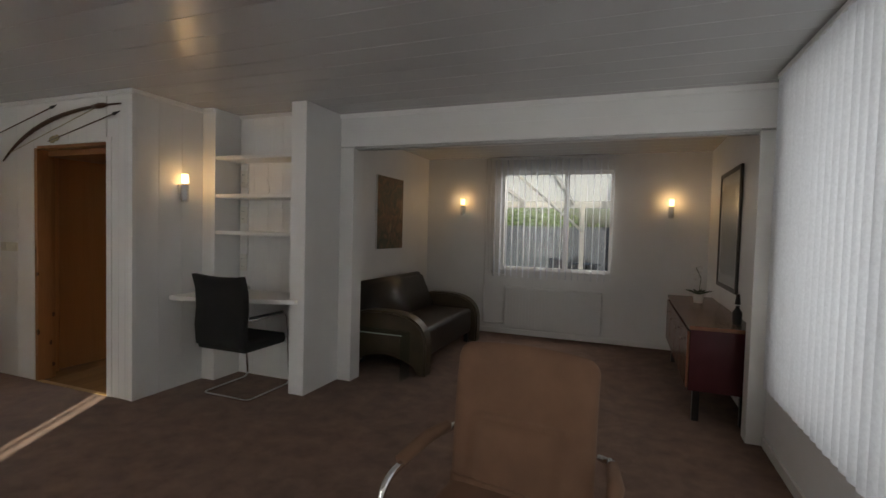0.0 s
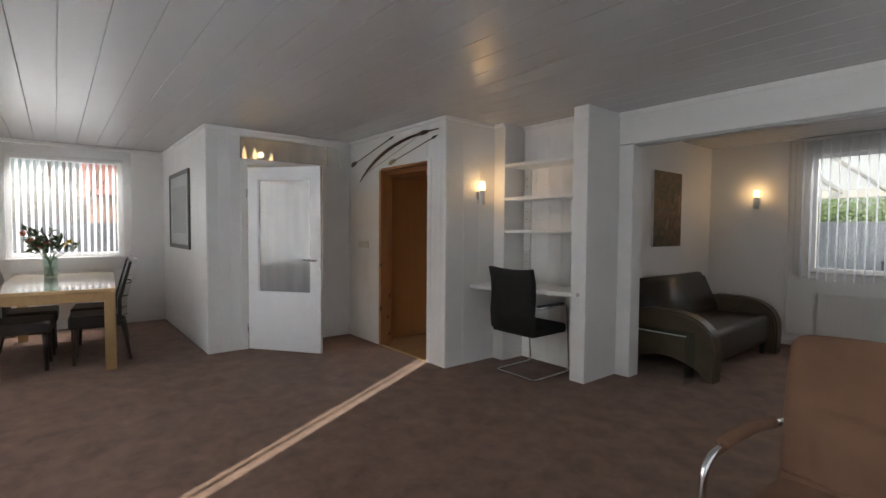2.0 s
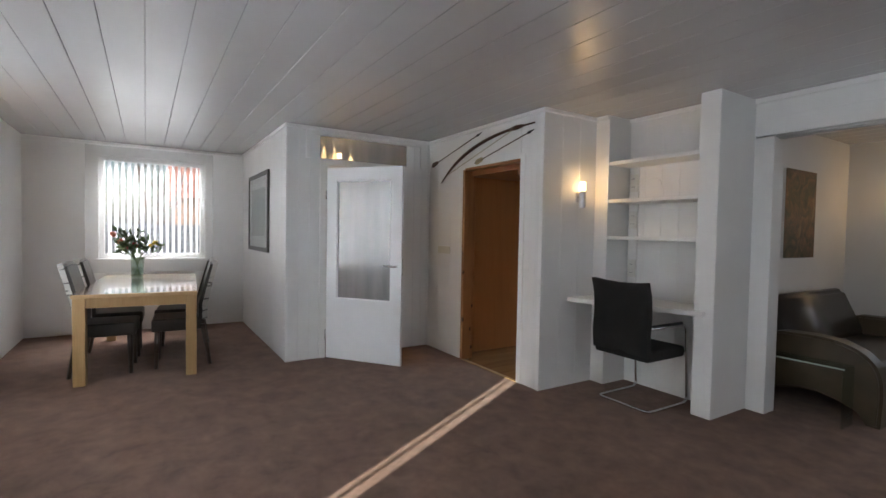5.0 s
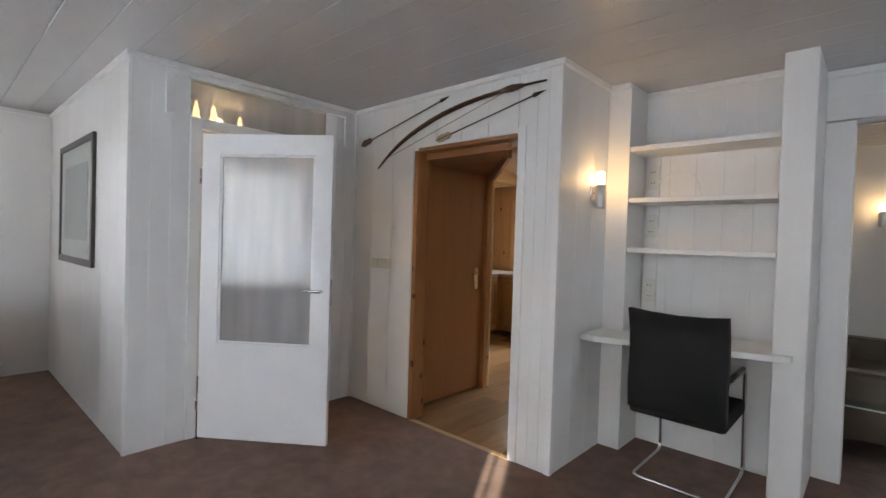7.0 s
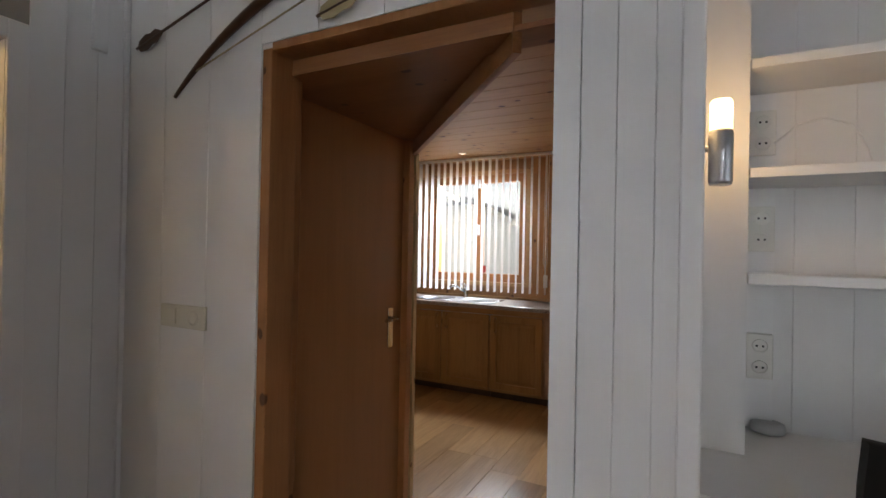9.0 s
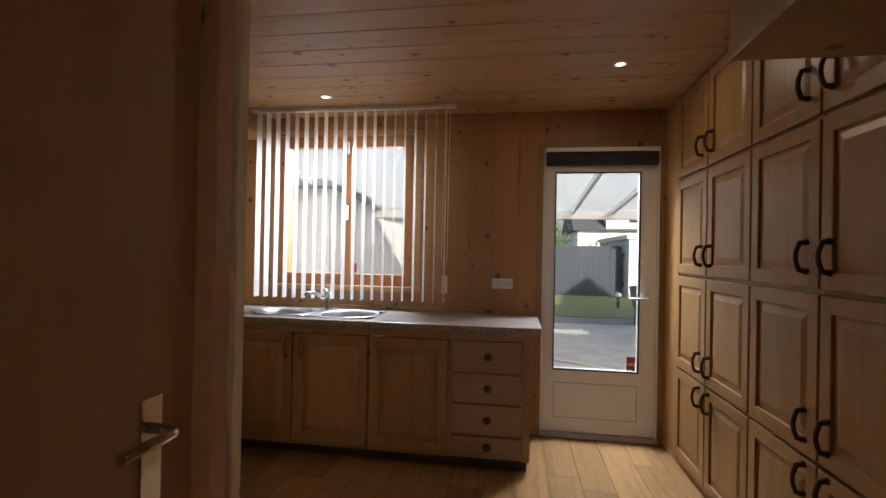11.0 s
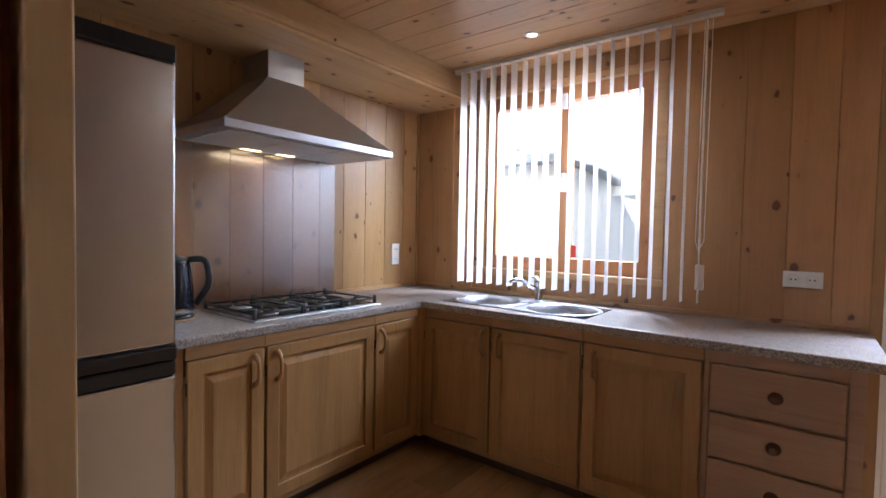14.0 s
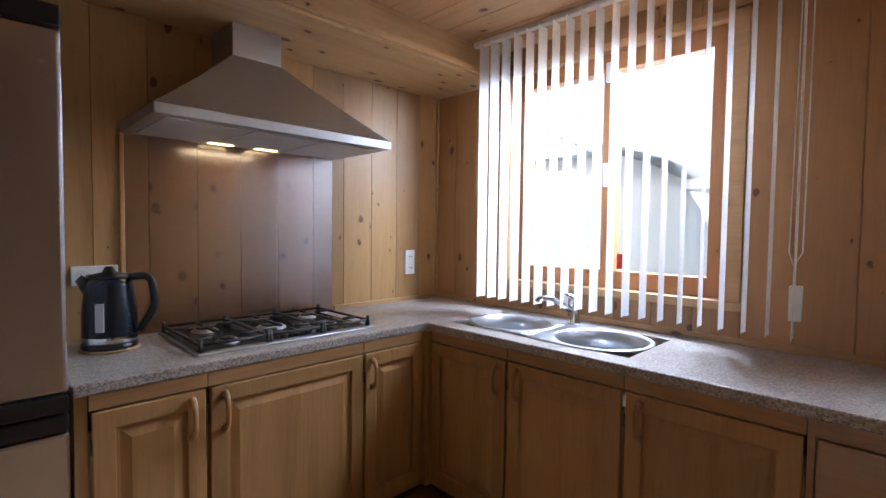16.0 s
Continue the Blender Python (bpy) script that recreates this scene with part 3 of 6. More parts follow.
structure("ceiling_bulkhead", boxes(((-3.7, 3.94, 1.93), (KX1 - 0.01, 4.6, 2.46)), bevel=0.005), PINE, "pine boxed bulkhead under the kitchen ceiling", "bulkhead")
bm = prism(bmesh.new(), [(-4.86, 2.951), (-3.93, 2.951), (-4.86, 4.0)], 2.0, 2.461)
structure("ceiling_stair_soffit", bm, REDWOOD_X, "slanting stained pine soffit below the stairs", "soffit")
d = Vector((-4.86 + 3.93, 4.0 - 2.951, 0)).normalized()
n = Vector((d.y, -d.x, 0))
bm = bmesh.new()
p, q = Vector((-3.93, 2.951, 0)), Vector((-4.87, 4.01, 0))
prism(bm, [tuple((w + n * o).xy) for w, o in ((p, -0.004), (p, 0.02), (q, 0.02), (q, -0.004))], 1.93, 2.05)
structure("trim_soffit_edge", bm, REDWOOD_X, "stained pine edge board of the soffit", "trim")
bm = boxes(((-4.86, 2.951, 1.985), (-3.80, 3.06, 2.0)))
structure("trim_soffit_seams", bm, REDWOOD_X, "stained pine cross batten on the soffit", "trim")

structure("trim_closet_casing", boxes(((-4.872, 3.925, 0), (-4.825, 3.974, 2.0)), ((-4.872, 3.922, 0), (-4.815, 3.973, 0.05)), bevel=0.003), REDWOOD, "stained pine casing beside the closet door", "trim")

# Door lining of the kitchen opening.
structure("trim_kitchen_opening", boxes(((-4.73, BOW_WALL - 0.012, 0), (-4.69, 2.975, 2.045)), ((-4.86, 2.975, 0), (-4.70, 3.01, 2.045)), ((-4.69, BOW_WALL - 0.012, 2.035), (-3.806, 2.955, 2.062)), bevel=0.003), REDWOOD, "orange stained pine door lining", "trim")
structure("trim_closet_post", boxes(((-4.87, 3.985, 0), (-4.82, 4.016, 2.0)), bevel=0.002), timber("yellow_pine_post", (0.7, 0.5, 0.25), (0.58, 0.38, 0.17), 2, 0.2, knot_color=(0.2, 0.09, 0.03), vary=0.0), "pale pine post at the partition end", "trim")
structure("trim_white_opening_edge", boxes(((-3.804, BOW_WALL - 0.012, 0), (-3.745, BOW_WALL - 0.0005, 2.10))), TRIM, "narrow white trim beside the opening", "trim")

# ---- windows and doors ----
def window(name, axis, face, u0, u1, z0, z1, frame_mat, label, mullions=(), depth=0.06, width=0.05, sill=None, sill_mat=None, into=1):
    """A glazed window; face is the inner plane of the frame, into points outwards."""
    w = tagged(new(name), label, "window", kind="structure")
    def b(a, c):
        (ua, da, za), (uc, dc, zc) = a, c
        return ((face + into * da, ua, za), (face + into * dc, uc, zc)) if axis == 0 else ((ua, face + into * da, za), (uc, face + into * dc, zc))
    lo, hi = sorted((face, face + into * depth))
    part("window_frame", wall_with_holes(axis, lo, hi, u0, u1, z0, z1, [(u0 + width, u1 - width, z0 + width, z1 - width)], 0.004), frame_mat, w)
    edges = [u0 + width] + [e for mu in mullions for e in (mu - 0.035, mu + 0.035)] + [u1 - width]
    for mu in mullions:
        part("mullion", boxes(b((mu - 0.035, 0.002, z0 + width), (mu + 0.035, depth - 0.002, z1 - width)), bevel=0.004), frame_mat, w)
    for k in range(0, len(edges), 2):
        g = part("pane", boxes(b((edges[k], depth * 0.5, z0 + width), (edges[k + 1], depth * 0.5 + 0.006, z1 - width))), GLASS, w)
        g.visible_shadow = False
    if sill:
        part("window_sill", boxes(b((u0 - sill[0], -sill[1], z0 - 0.03), (u1 + sill[0], depth * 0.9, z0 - 0.002)), bevel=0.006), sill_mat or TRIM, w)
    return w


window("window_1", 0, DINING - 0.06, -0.55, 0.68, 0.96, 2.29, TRIM, "white framed dining window", sill=(0.03, 0.09), into=-1, width=0.06)
window("window_2", 1, FRONT - 0.06, -5.3, -3.9, 0.74, 2.25, TRIM, "white framed front window", mullions=(-4.6,), sill=(0.06, 0.13), into=-1)
window("window_3", 1, FRONT - 0.06, -3.0, -1.48, 0.74, 2.2, TRIM, "white framed second front window", sill=(0.06, 0.09), into=-1, width=0.02)
window("window_4", 0, SIDE + 0.05, -0.4, 3.66, 0.5, 2.35, TRIM, "wide white framed side window", mullions=(1.0, 2.4), into=1)
window("window_5", 1, BACK + 0.04, -1.55, -0.06, 0.9, 2.26, TRIM, "white framed sitting corner window", mullions=(-0.66,), sill=(0.02, 0.04), into=1, width=0.045)
kw = window("window_6", 1, KY1 + 0.03, -6.27, -5.09, 1.09, 2.31, REDWOOD, "pine framed kitchen window with two lights", mullions=(-5.665,), depth=0.08, width=0.09, into=1)
part("handle", boxes(((-5.68, KY1 + 0.000, 1.62), (-5.65, KY1 + 0.030, 1.74)), ((-5.675, KY1 + -0.015, 1.70), (-5.655, KY1 + 0.005, 1.74)), bevel=0.004), PVC, kw, "white window handle")
part("catch", boxes(((-5.68, KY1 + 0.005, 2.16), (-5.65, KY1 + 0.030, 2.26)), bevel=0.004), PVC, kw)
part("sticker", boxes(((-5.62, KY1 + 0.062, 1.19), (-5.585, KY1 + 0.065, 1.27))), REDPRINT, kw, "red and white sticker")
structure("trim_kitchen_window", boxes(((-6.33, KY1 - 0.02, 1.06), (-6.27, KY1 + 0.06, 2.34)), ((-5.09, KY1 - 0.02, 1.06), (-5.03, KY1 + 0.06, 2.34)), ((-6.27, KY1 - 0.02, 2.31), (-5.09, KY1 + 0.06, 2.35)), ((-6.35, KY1 - 0.045, 1.05), (-5.01, KY1 + 0.06, 1.09)), bevel=0.004), PINE_X, "pine casing round the kitchen window", "trim")

gd = tagged(new("door_2"), "white plastic garden door with a tall glass pane", "door", kind="structure")
gy0, gy1 = KY1 - 0.01, KY1 + 0.05
part("door_leaf", wall_with_holes(1, gy0, gy1, -4.07, -3.265, 0.04, 2.14, [(-3.994, -3.388, 0.51, 1.99)], 0.004), PVC, gd)
g = part("pane", boxes(((-3.994, gy0 + 0.025, 0.51), (-3.388, gy0 + 0.031, 1.99))), GLASS, gd)
g.visible_shadow = False
part("gasket", boxes(((-3.994, gy0 - 0.002, 0.502), (-3.388, gy0 + 0.02, 0.512)), ((-3.994, gy0 - 0.002, 1.988), (-3.388, gy0 + 0.02, 1.998)), ((-4.002, gy0 - 0.002, 0.502), (-3.992, gy0 + 0.02, 1.998)), ((-3.390, gy0 - 0.002, 0.502), (-3.380, gy0 + 0.02, 1.998))), BLACKPLASTIC, gd, "black glazing seal")
part("panel_groove", boxes(((-3.994, gy0 - 0.003, 0.405), (-3.388, gy0 + 0.002, 0.412)), ((-3.994, gy0 - 0.003, 0.145), (-3.388, gy0 + 0.002, 0.152)), ((-3.994, gy0 - 0.003, 0.152), (-3.987, gy0 + 0.002, 0.405)), ((-3.395, gy0 - 0.003, 0.152), (-3.388, gy0 + 0.002, 0.405))), FLAKE, gd)
bm = tube(bmesh.new(), rounded([(-3.33, gy0, 1.06), (-3.33, gy0 - 0.05, 1.06), (-3.46, gy0 - 0.05, 1.06)], 0.02), 0.009)
box(bm, (-3.345, gy0 - 0.01, 0.94), (-3.315, gy0, 1.12), 0.003)
part("door_handle", bm, PVC, gd, "white lever handle")
part("sticker", boxes(((-3.46, gy0 + 0.019, 0.516), (-3.402, gy0 + 0.023, 0.62))), REDPRINT, gd, "red warning sticker")
part("sticker_print", boxes(((-3.452, gy0 + 0.0165, 0.555), (-3.403, gy0 + 0.0185, 0.575)), ((-3.452, gy0 + 0.0165, 0.52), (-3.42, gy0 + 0.0185, 0.53))), PAPER, gd)
part("threshold", boxes(((-4.09, KY1 - 0.03, 0.0), (-3.25, KY1 + 0.18, 0.035)), bevel=0.004), FLAKE, gd)
part("door_frame", boxes(((-4.094, KY1 - 0.015, 0.03), (-4.071, KY1 + 0.055, 2.174)), ((-3.264, KY1 - 0.015, 0.03), (-3.246, KY1 + 0.055, 2.174)), ((-4.071, KY1 - 0.015, 2.141), (-3.264, KY1 + 0.055, 2.174))), PVC, gd)
structure("trim_garden_door", boxes(((-4.135, KY1 - 0.018, 0), (-4.09, KY1 + 0.09, 2.22)), ((-3.25, KY1 - 0.018, 0), (-3.205, KY1 + 0.14, 2.22)), ((-4.09, KY1 - 0.018, 2.17), (-3.25, KY1 + 0.09, 2.22)), bevel=0.004), PINE, "pine casing round the garden door", "trim")
rb = thing("roller_blind", "rolled-up dark roller blind in a white cassette above the door", "blind", pose(-3.67, KY1 - 0.047, 2.04))
part("cassette", boxes(((-0.405, -0.03, 0.1), (0.405, 0.035, 0.13)), bevel=0.004), PVC, rb)
part("cloth_roll", boxes(((-0.4, -0.02, 0.0), (0.4, 0.03, 0.1)), bevel=0.012), plain("dark_blind_cloth", (0.035, 0.033, 0.04), 0.8), rb)

# Open hall door: its leaf turned into the room.
hd = tagged(new("door_1"), "open white hall door with a figured glass pane", "door", kind="structure")
hd.matrix_basis = pose(-5.437, 1.612, 0, 0, 0, math.degrees(math.atan2(0.535, 0.705)))
part("door_leaf", wall_with_holes(1, -0.02, 0.02, 0, 0.885, 0.012, 2.03, [(0.125, 0.765, 0.655, 1.895)], 0.003), DOORWHITE, hd)
part("pane", boxes(((0.125, -0.003, 0.655), (0.765, 0.003, 1.895))), FIGURED, hd, "figured glass pane")
part("glazing_bead", boxes(((0.125, -0.012, 0.655), (0.137, 0.012, 1.895)), ((0.753, -0.012, 0.655), (0.765, 0.012, 1.895)), ((0.137, -0.012, 0.655), (0.753, 0.012, 0.667)), ((0.137, -0.012, 1.883), (0.753, 0.012, 1.895))), DOORWHITE, hd)
for s in (-1, 1):
    bm = tube(bmesh.new(), rounded([(0.83, 0.02 * s, 1.02), (0.83, 0.06 * s, 1.02), (0.70, 0.062 * s, 1.025)], 0.02), [0.011] * 7 + [0.008])
    lathe(bm, [(0.026, 0.0), (0.026, 0.004)], (0, 0, 0), 14)
    part("door_handle", bm, CHROME, hd, "chrome lever handle")
part("lock_plate", boxes(((0.884, -0.012, 0.93), (0.8875, 0.012, 1.1))), CHROME, hd)
for z in (0.25, 1.75):
    part("hinge", tube(bmesh.new(), [(-0.008, -0.02, z - 0.05), (-0.008, -0.02, z + 0.05)], 0.009), CHROME, hd)
structure("trim_hall_door", boxes(((DOOR_WALL + 0.001, 1.53, 0), (DOOR_WALL + 0.02, 1.60, 2.13)), ((DOOR_WALL + 0.001, 2.50, 0), (DOOR_WALL + 0.02, 2.56, 2.13)), ((DOOR_WALL + 0.001, 1.60, 2.07), (DOOR_WALL + 0.02, 2.50, 2.13)), bevel=0.004), TRIM, "white door casing", "trim")
fl = tagged(new("window_7"), "figured glass fanlight above the hall door", "window", kind="structure")
part("window_frame", boxes(((DOOR_WALL + 0.001, 1.38, 2.13), (DOOR_WALL + 0.025, 1.43, 2.42)), ((DOOR_WALL + 0.001, 2.74, 2.13), (DOOR_WALL + 0.025, 2.79, 2.42)), ((DOOR_WALL + 0.001, 1.43, 2.38), (DOOR_WALL + 0.025, 2.74, 2.42)), bevel=0.003), TRIM, fl)
part("pane", boxes(((DOOR_WALL - 0.04, 1.43, 2.14), (DOOR_WALL - 0.034, 2.74, 2.38))), FIGURED, fl)

# Closed closet door in the passage.
cd = tagged(new("door_3"), "closed brown veneered closet door", "door", kind="structure")
part("door_leaf", boxes(((-4.90, 3.135, 0.012), (-4.862, 3.925, 2.045)), bevel=0.002), DOORBROWN, cd)
part("escutcheon", boxes(((-4.862, 3.80, 0.93), (-4.857, 3.845, 1.13)), bevel=0.002), CHROME, cd, "long metal lock plate")
part("door_handle", tube(bmesh.new(), rounded([(-4.86, 3.822, 1.08), (-4.81, 3.822, 1.08), (-4.81, 3.71, 1.08)], 0.02), 0.009), CHROME, cd, "metal lever handle")

# ---- blinds and curtains ----
def vertical_blind(name, label, axis, face, u0, u1, z0, z1, count, turn, cloth, width=0.089, group=""):
    """Upright slats on a rail; turn is each slat's angle from the plane of the window."""
    t = thing(name, label, "blind", group=group)
    rail = ((face - 0.02, u0 - 0.03, z1), (face + 0.02, u1 + 0.03, z1 + 0.03)) if axis == 0 else ((u0 - 0.03, face - 0.02, z1), (u1 + 0.03, face + 0.02, z1 + 0.03))
    part("headrail", boxes(rail, bevel=0.004), PVC, t, "white rail")
    bmx = bmesh.new()
    h = width / 2
    cols = [(-h, 0.0), (-h / 2, 0.004), (0, 0.006), (h / 2, 0.004), (h, 0.0)]
    rows = [[bmx.verts.new((x, y, z)) for x, y in cols] for z in (z0, z1)]
    for k in range(4):
        bmx.faces.new((rows[0][k], rows[0][k + 1], rows[1][k + 1], rows[1][k])).smooth = True
    slat = mesh_of("slat", bmx, cloth)
    rng = random.Random(len(name) + count)
    for k in range(count):
        u = u0 + (u1 - u0) * (k + 0.5) / count
        a = turn + rng.uniform(-3, 3) + (90 if axis == 0 else 0)
        part("slat", slat, None, t, m=pose(face, u, 0, 0, 0, a) if axis == 0 else pose(u, face, 0, 0, 0, a))
    return t


vertical_blind("vertical_blind", "closed white vertical blind over the wide side window", 0, 0.97, -0.3, 3.78, 0.48, 2.42, 50, 24, BLIND)
vertical_blind("vertical_blind", "closed white vertical blind over a front window", 1, FRONT + 0.07, -5.4, -3.8, 0.73, 2.4, 25, -10, FRONTBLIND)
fb = vertical_blind("vertical_blind", "closed white vertical blind ending short of the window edge", 1, FRONT + 0.04, -3.28, -1.735, 0.70, 2.4, 24, -10, FRONTBLIND)
# Unseen slat, added in the gap to split the sun stripe on the carpet.
part("loose_slat", boxes(((-1.685, FRONT + 0.039, 0.72), (-1.66, FRONT + 0.041, 2.4))), FRONTBLIND, fb)
vertical_blind("vertical_blind", "half-turned white vertical blind behind the sheer curtain", 0, DINING - 0.03, -0.47, 0.61, 1.0, 2.23, 15, 68, BLIND)
vertical_blind("vertical_blind", "opened white vertical blind in the sitting corner window", 1, BACK - 0.05, -1.66, -0.02, 0.80, 2.42, 20, 90, BLIND)
kb = vertical_blind("vertical_blind", "half-drawn cream vertical blind above the sink", 1, 6.60, -6.33, -4.77, 1.0, 2.435, 20, 94, KBLIND)
part("cord", tube(bmesh.new(), [(-4.82, 6.60, 2.435), (-4.825, 6.60, 1.9), (-4.83, 6.60, 1.32), (-4.815, 6.60, 1.27), (-4.79, 6.60, 1.32), (-4.785, 6.60, 2.435)], 0.0025, 5), PVC, kb)
part("cord_weight", boxes(((-4.825, 6.59, 1.07), (-4.785, 6.61, 1.2)), bevel=0.004), PVC, kb)

# Sheer curtain in front of the dining window, in soft folds.
cu = thing("sheer_curtain", "white sheer curtain hanging in soft folds", "curtain")
bm = bmesh.new()
N = 150
for k in range(N + 1):
    u = k / N
    yy = -0.68 + 1.45 * u
    xx = DINING + 0.1 + 0.018 * math.sin(u * 2 * math.pi * 19) + 0.008 * math.sin(u * 2 * math.pi * 7.3 + 1)
    for z in (0.78, 2.40):
        bm.verts.new((xx, yy, z))
bm.verts.ensure_lookup_table()
for k in range(N):
    bm.faces.new((bm.verts[2 * k], bm.verts[2 * k + 2], bm.verts[2 * k + 3], bm.verts[2 * k + 1])).smooth = True
part("cloth", bm, SHEER, cu)
part("rail", boxes(((DINING + 0.085, -0.9, 2.40), (DINING + 0.115, 1.15, 2.42)), bevel=0.003), PVC, cu, "white curtain rail")

# ---- lamps ----
def wall_lamp(place, facing, label, watts=1.0):
    """A half-round brushed metal sconce with an opal glass; facing is the turn of its back plate."""
    w = thing("wall_lamp", label, "wall lamp", pose(*place, 0, 0, facing), "wall lamps")
    part("back_plate", boxes(((-0.028, -0.012, -0.06), (0.028, 0.0, 0.035)), bevel=0.003), STEEL, w)
    part("arm", tube(bmesh.new(), [(0, -0.01, -0.01), (0, -0.05, -0.01)], 0.008), CHROME, w)
    part("holder", lathe(bmesh.new(), [(0.027, -0.11), (0.03, -0.10), (0.031, 0.03), (0.028, 0.04)], (0, -0.055, 0)), STEEL, w, "brushed metal cup")
    s = part("shade", lathe(bmesh.new(), [(0.022, 0.035), (0.028, 0.04), (0.028, 0.115), (0.024, 0.122)], (0, -0.055, 0)), LAMPGLASS, w, "lit opal glass cylinder")
    s.visible_shadow = False
    p = Matrix(pose(*place, 0, 0, facing)) @ Vector((0, -0.055, 0.085))
    bulb("sconce_bulb", p, watts)


wall_lamp((CORNER + 0.009, 3.295, 1.725), 90, "brushed metal wall lamp lit beside the desk niche", 0.75)
wall_lamp((-2.10, BACK, 1.755), 0, "brushed metal wall lamp lit beside the window", 1.0)
wall_lamp((0.61, BACK, 1.755), 0, "brushed metal wall lamp lit near the sideboard", 1.0)
wall_lamp((-5.86, FRONT, 1.74), 180, "brushed metal wall lamp lit beside the blind", 0.9)
hl = thing("hall_lamp", "lit hall lamp with flame-shaped glasses behind the fanlight", "lamp", pose(-5.68, 1.66, 2.10))
part("bar", tube(bmesh.new(), [(0, -0.2, 0), (0, 0.32, 0)], 0.01), CHROME, hl)
part("stem", tube(bmesh.new(), [(0, 0.05, 0), (-0.05, 0.05, 0.36)], 0.008), CHROME, hl)
for yy, h in ((-0.19, 0.13), (-0.02, 0.2), (0.1, 0.2), (0.29, 0.14)):
    part("flame_glass", lathe(bmesh.new(), [(0.02, 0.0), (0.035, 0.03), (0.02, h * 0.6), (0.004, h)], (0, yy, 0.01), 12), LAMPGLASS, hl)
bulb("hall_bulb", (-6.2, 2.0, 2.3), 4.0)


def recessed_spot(x, y):
    s = thing("ceiling_spot", "small lit recessed ceiling spot with a white rim", "ceiling spot", pose(x, y, 2.462), "kitchen spots")
    part("rim", lathe(bmesh.new(), [(0.026, 0.002), (0.042, 0.0), (0.044, -0.004), (0.03, -0.008), (0.026, -0.004)], seg=20, caps=False), PVC, s)
    part("lamp", lathe(bmesh.new(), [(0.027, -0.003), (0.02, -0.006)], seg=16), SPOTGLOW, s)
    window_light("spot_light", (x, y, 2.45), (x, y, 0), 0.06, 0.06, 1.2, (1.0, 0.82, 0.58))


recessed_spot(-5.645, 6.34)
recessed_spot(-3.72, 5.95)

# ---- living room things ----
def desk_chair(m):
    c = thing("desk_chair", "black cloth cantilever chair on chrome tubes, drawn up to the desk", "chair", m)
    bm = bmesh.new()
    prof = [(-0.30, 0.44), (-0.315, 0.60), (-0.30, 0.75), (-0.31, 0.90), (-0.345, 1.0)]
    rows = []
    for y, z in prof + [(y + 0.05, z) for y, z in prof[::-1]]:
        rows.append([bm.verts.new((x, y + 0.012 * (1 - (x / 0.25) ** 2), z + (0.02 * (x / 0.255) ** 2 if z > 0.95 else 0))) for x in (-0.255, -0.15, 0, 0.15, 0.255)])
    n = len(rows)
    for k in range(n):
        for j in range(4):
            bm.faces.new((rows[k][j], rows[k][j + 1], rows[(k + 1) % n][j + 1], rows[(k + 1) % n][j])).smooth = True
    bm.faces.new([r[0] for r in rows][::-1])
    bm.faces.new([r[4] for r in rows])
    bmesh.ops.recalc_face_normals(bm, faces=bm.faces)
    part("backrest", bm, BLACKCLOTH, c)
    part("seat", box(bmesh.new(), (-0.255, -0.29, 0.40), (0.255, 0.2, 0.49), 0.025, 3), BLACKCLOTH, c)
    pts = []
    for s in (-1, 1):
        leg = [(0.24 * s, -0.27, 0.66), (0.24 * s, 0.22, 0.66), (0.24 * s, 0.27, 0.012), (0.24 * s, -0.24, 0.012)]
        pts += leg if s < 0 else leg[::-1]
    part("frame", tube(bmesh.new(), rounded(pts, 0.06), 0.011), CHROME, c, "chrome tube frame")
    for s in (-1, 1):
        part("armrest", tube(bmesh.new(), [(0.24 * s, -0.22, 0.674), (0.24 * s, 0.16, 0.674)], 0.014), BLACKPLASTIC, c)
        part("seat_support", tube(bmesh.new(), [(0.24 * s, 0.238, 0.44), (0.2 * s, 0.15, 0.42)], 0.009), CHROME, c)
    return c


desk_chair(pose(-2.92, 3.47, 0, 0, 0, 0))

bm = prism(bmesh.new(), [(-3.503, 3.527), (-3.503, 3.19), (-3.40, 3.175), (-2.60, 3.43), (-2.44, 3.485), (-2.435, 3.527), (-2.533, 3.527), (-2.533, 3.83), (-3.359, 3.83), (-3.359, 3.527)], 0.775, 0.81)
tagged(part("desk_board", bm, TRIM), "white painted built-in desk board in the niche", "desk")
for z in (2.005, 1.665, 1.335):
    bm = boxes(((-3.359, 3.535, z), (-2.533, 3.83, z + 0.032)), bevel=0.003)
    tagged(part("wall_shelf", bm, TRIM), "white painted shelf across the niche", "shelf", "niche shelves")


def socket(name, m, label, n=2, vertical=True, group=""):
    s = thing(name, label, "socket", m, group)
    w, h = (0.08, 0.08 * n) if vertical else (0.08 * n, 0.08)
    part("cover_plate", box(bmesh.new(), (-w / 2, -0.012, -h / 2), (w / 2, 0, h / 2), 0.003), SOCKETWHITE, s)
    for k in range(n):
        o = (k - (n - 1) / 2) * 0.075
        bm = lathe(bmesh.new(), [(0.022, 0.0), (0.024, 0.002), (0.02, 0.003), (0.0195, 0.001)], seg=16)
        for q in (-0.009, 0.009):
            lathe(bm, [(0.0028, 0.0035), (0.0028, 0.0045)], (q, 0, 0), 8)
        part("outlet", bm, SOCKETWHITE, s, m=pose(0 if vertical else o, -0.012, o if vertical else 0, 90))
        part("pins", boxes(((-0.013, -0.0005, -0.0035), (-0.006, 0.0005, 0.0035)), ((0.006, -0.0005, -0.0035), (0.013, 0.0005, 0.0035))), BLACKPLASTIC, s, m=pose(0 if vertical else o, -0.0175, o if vertical else 0))
    return s


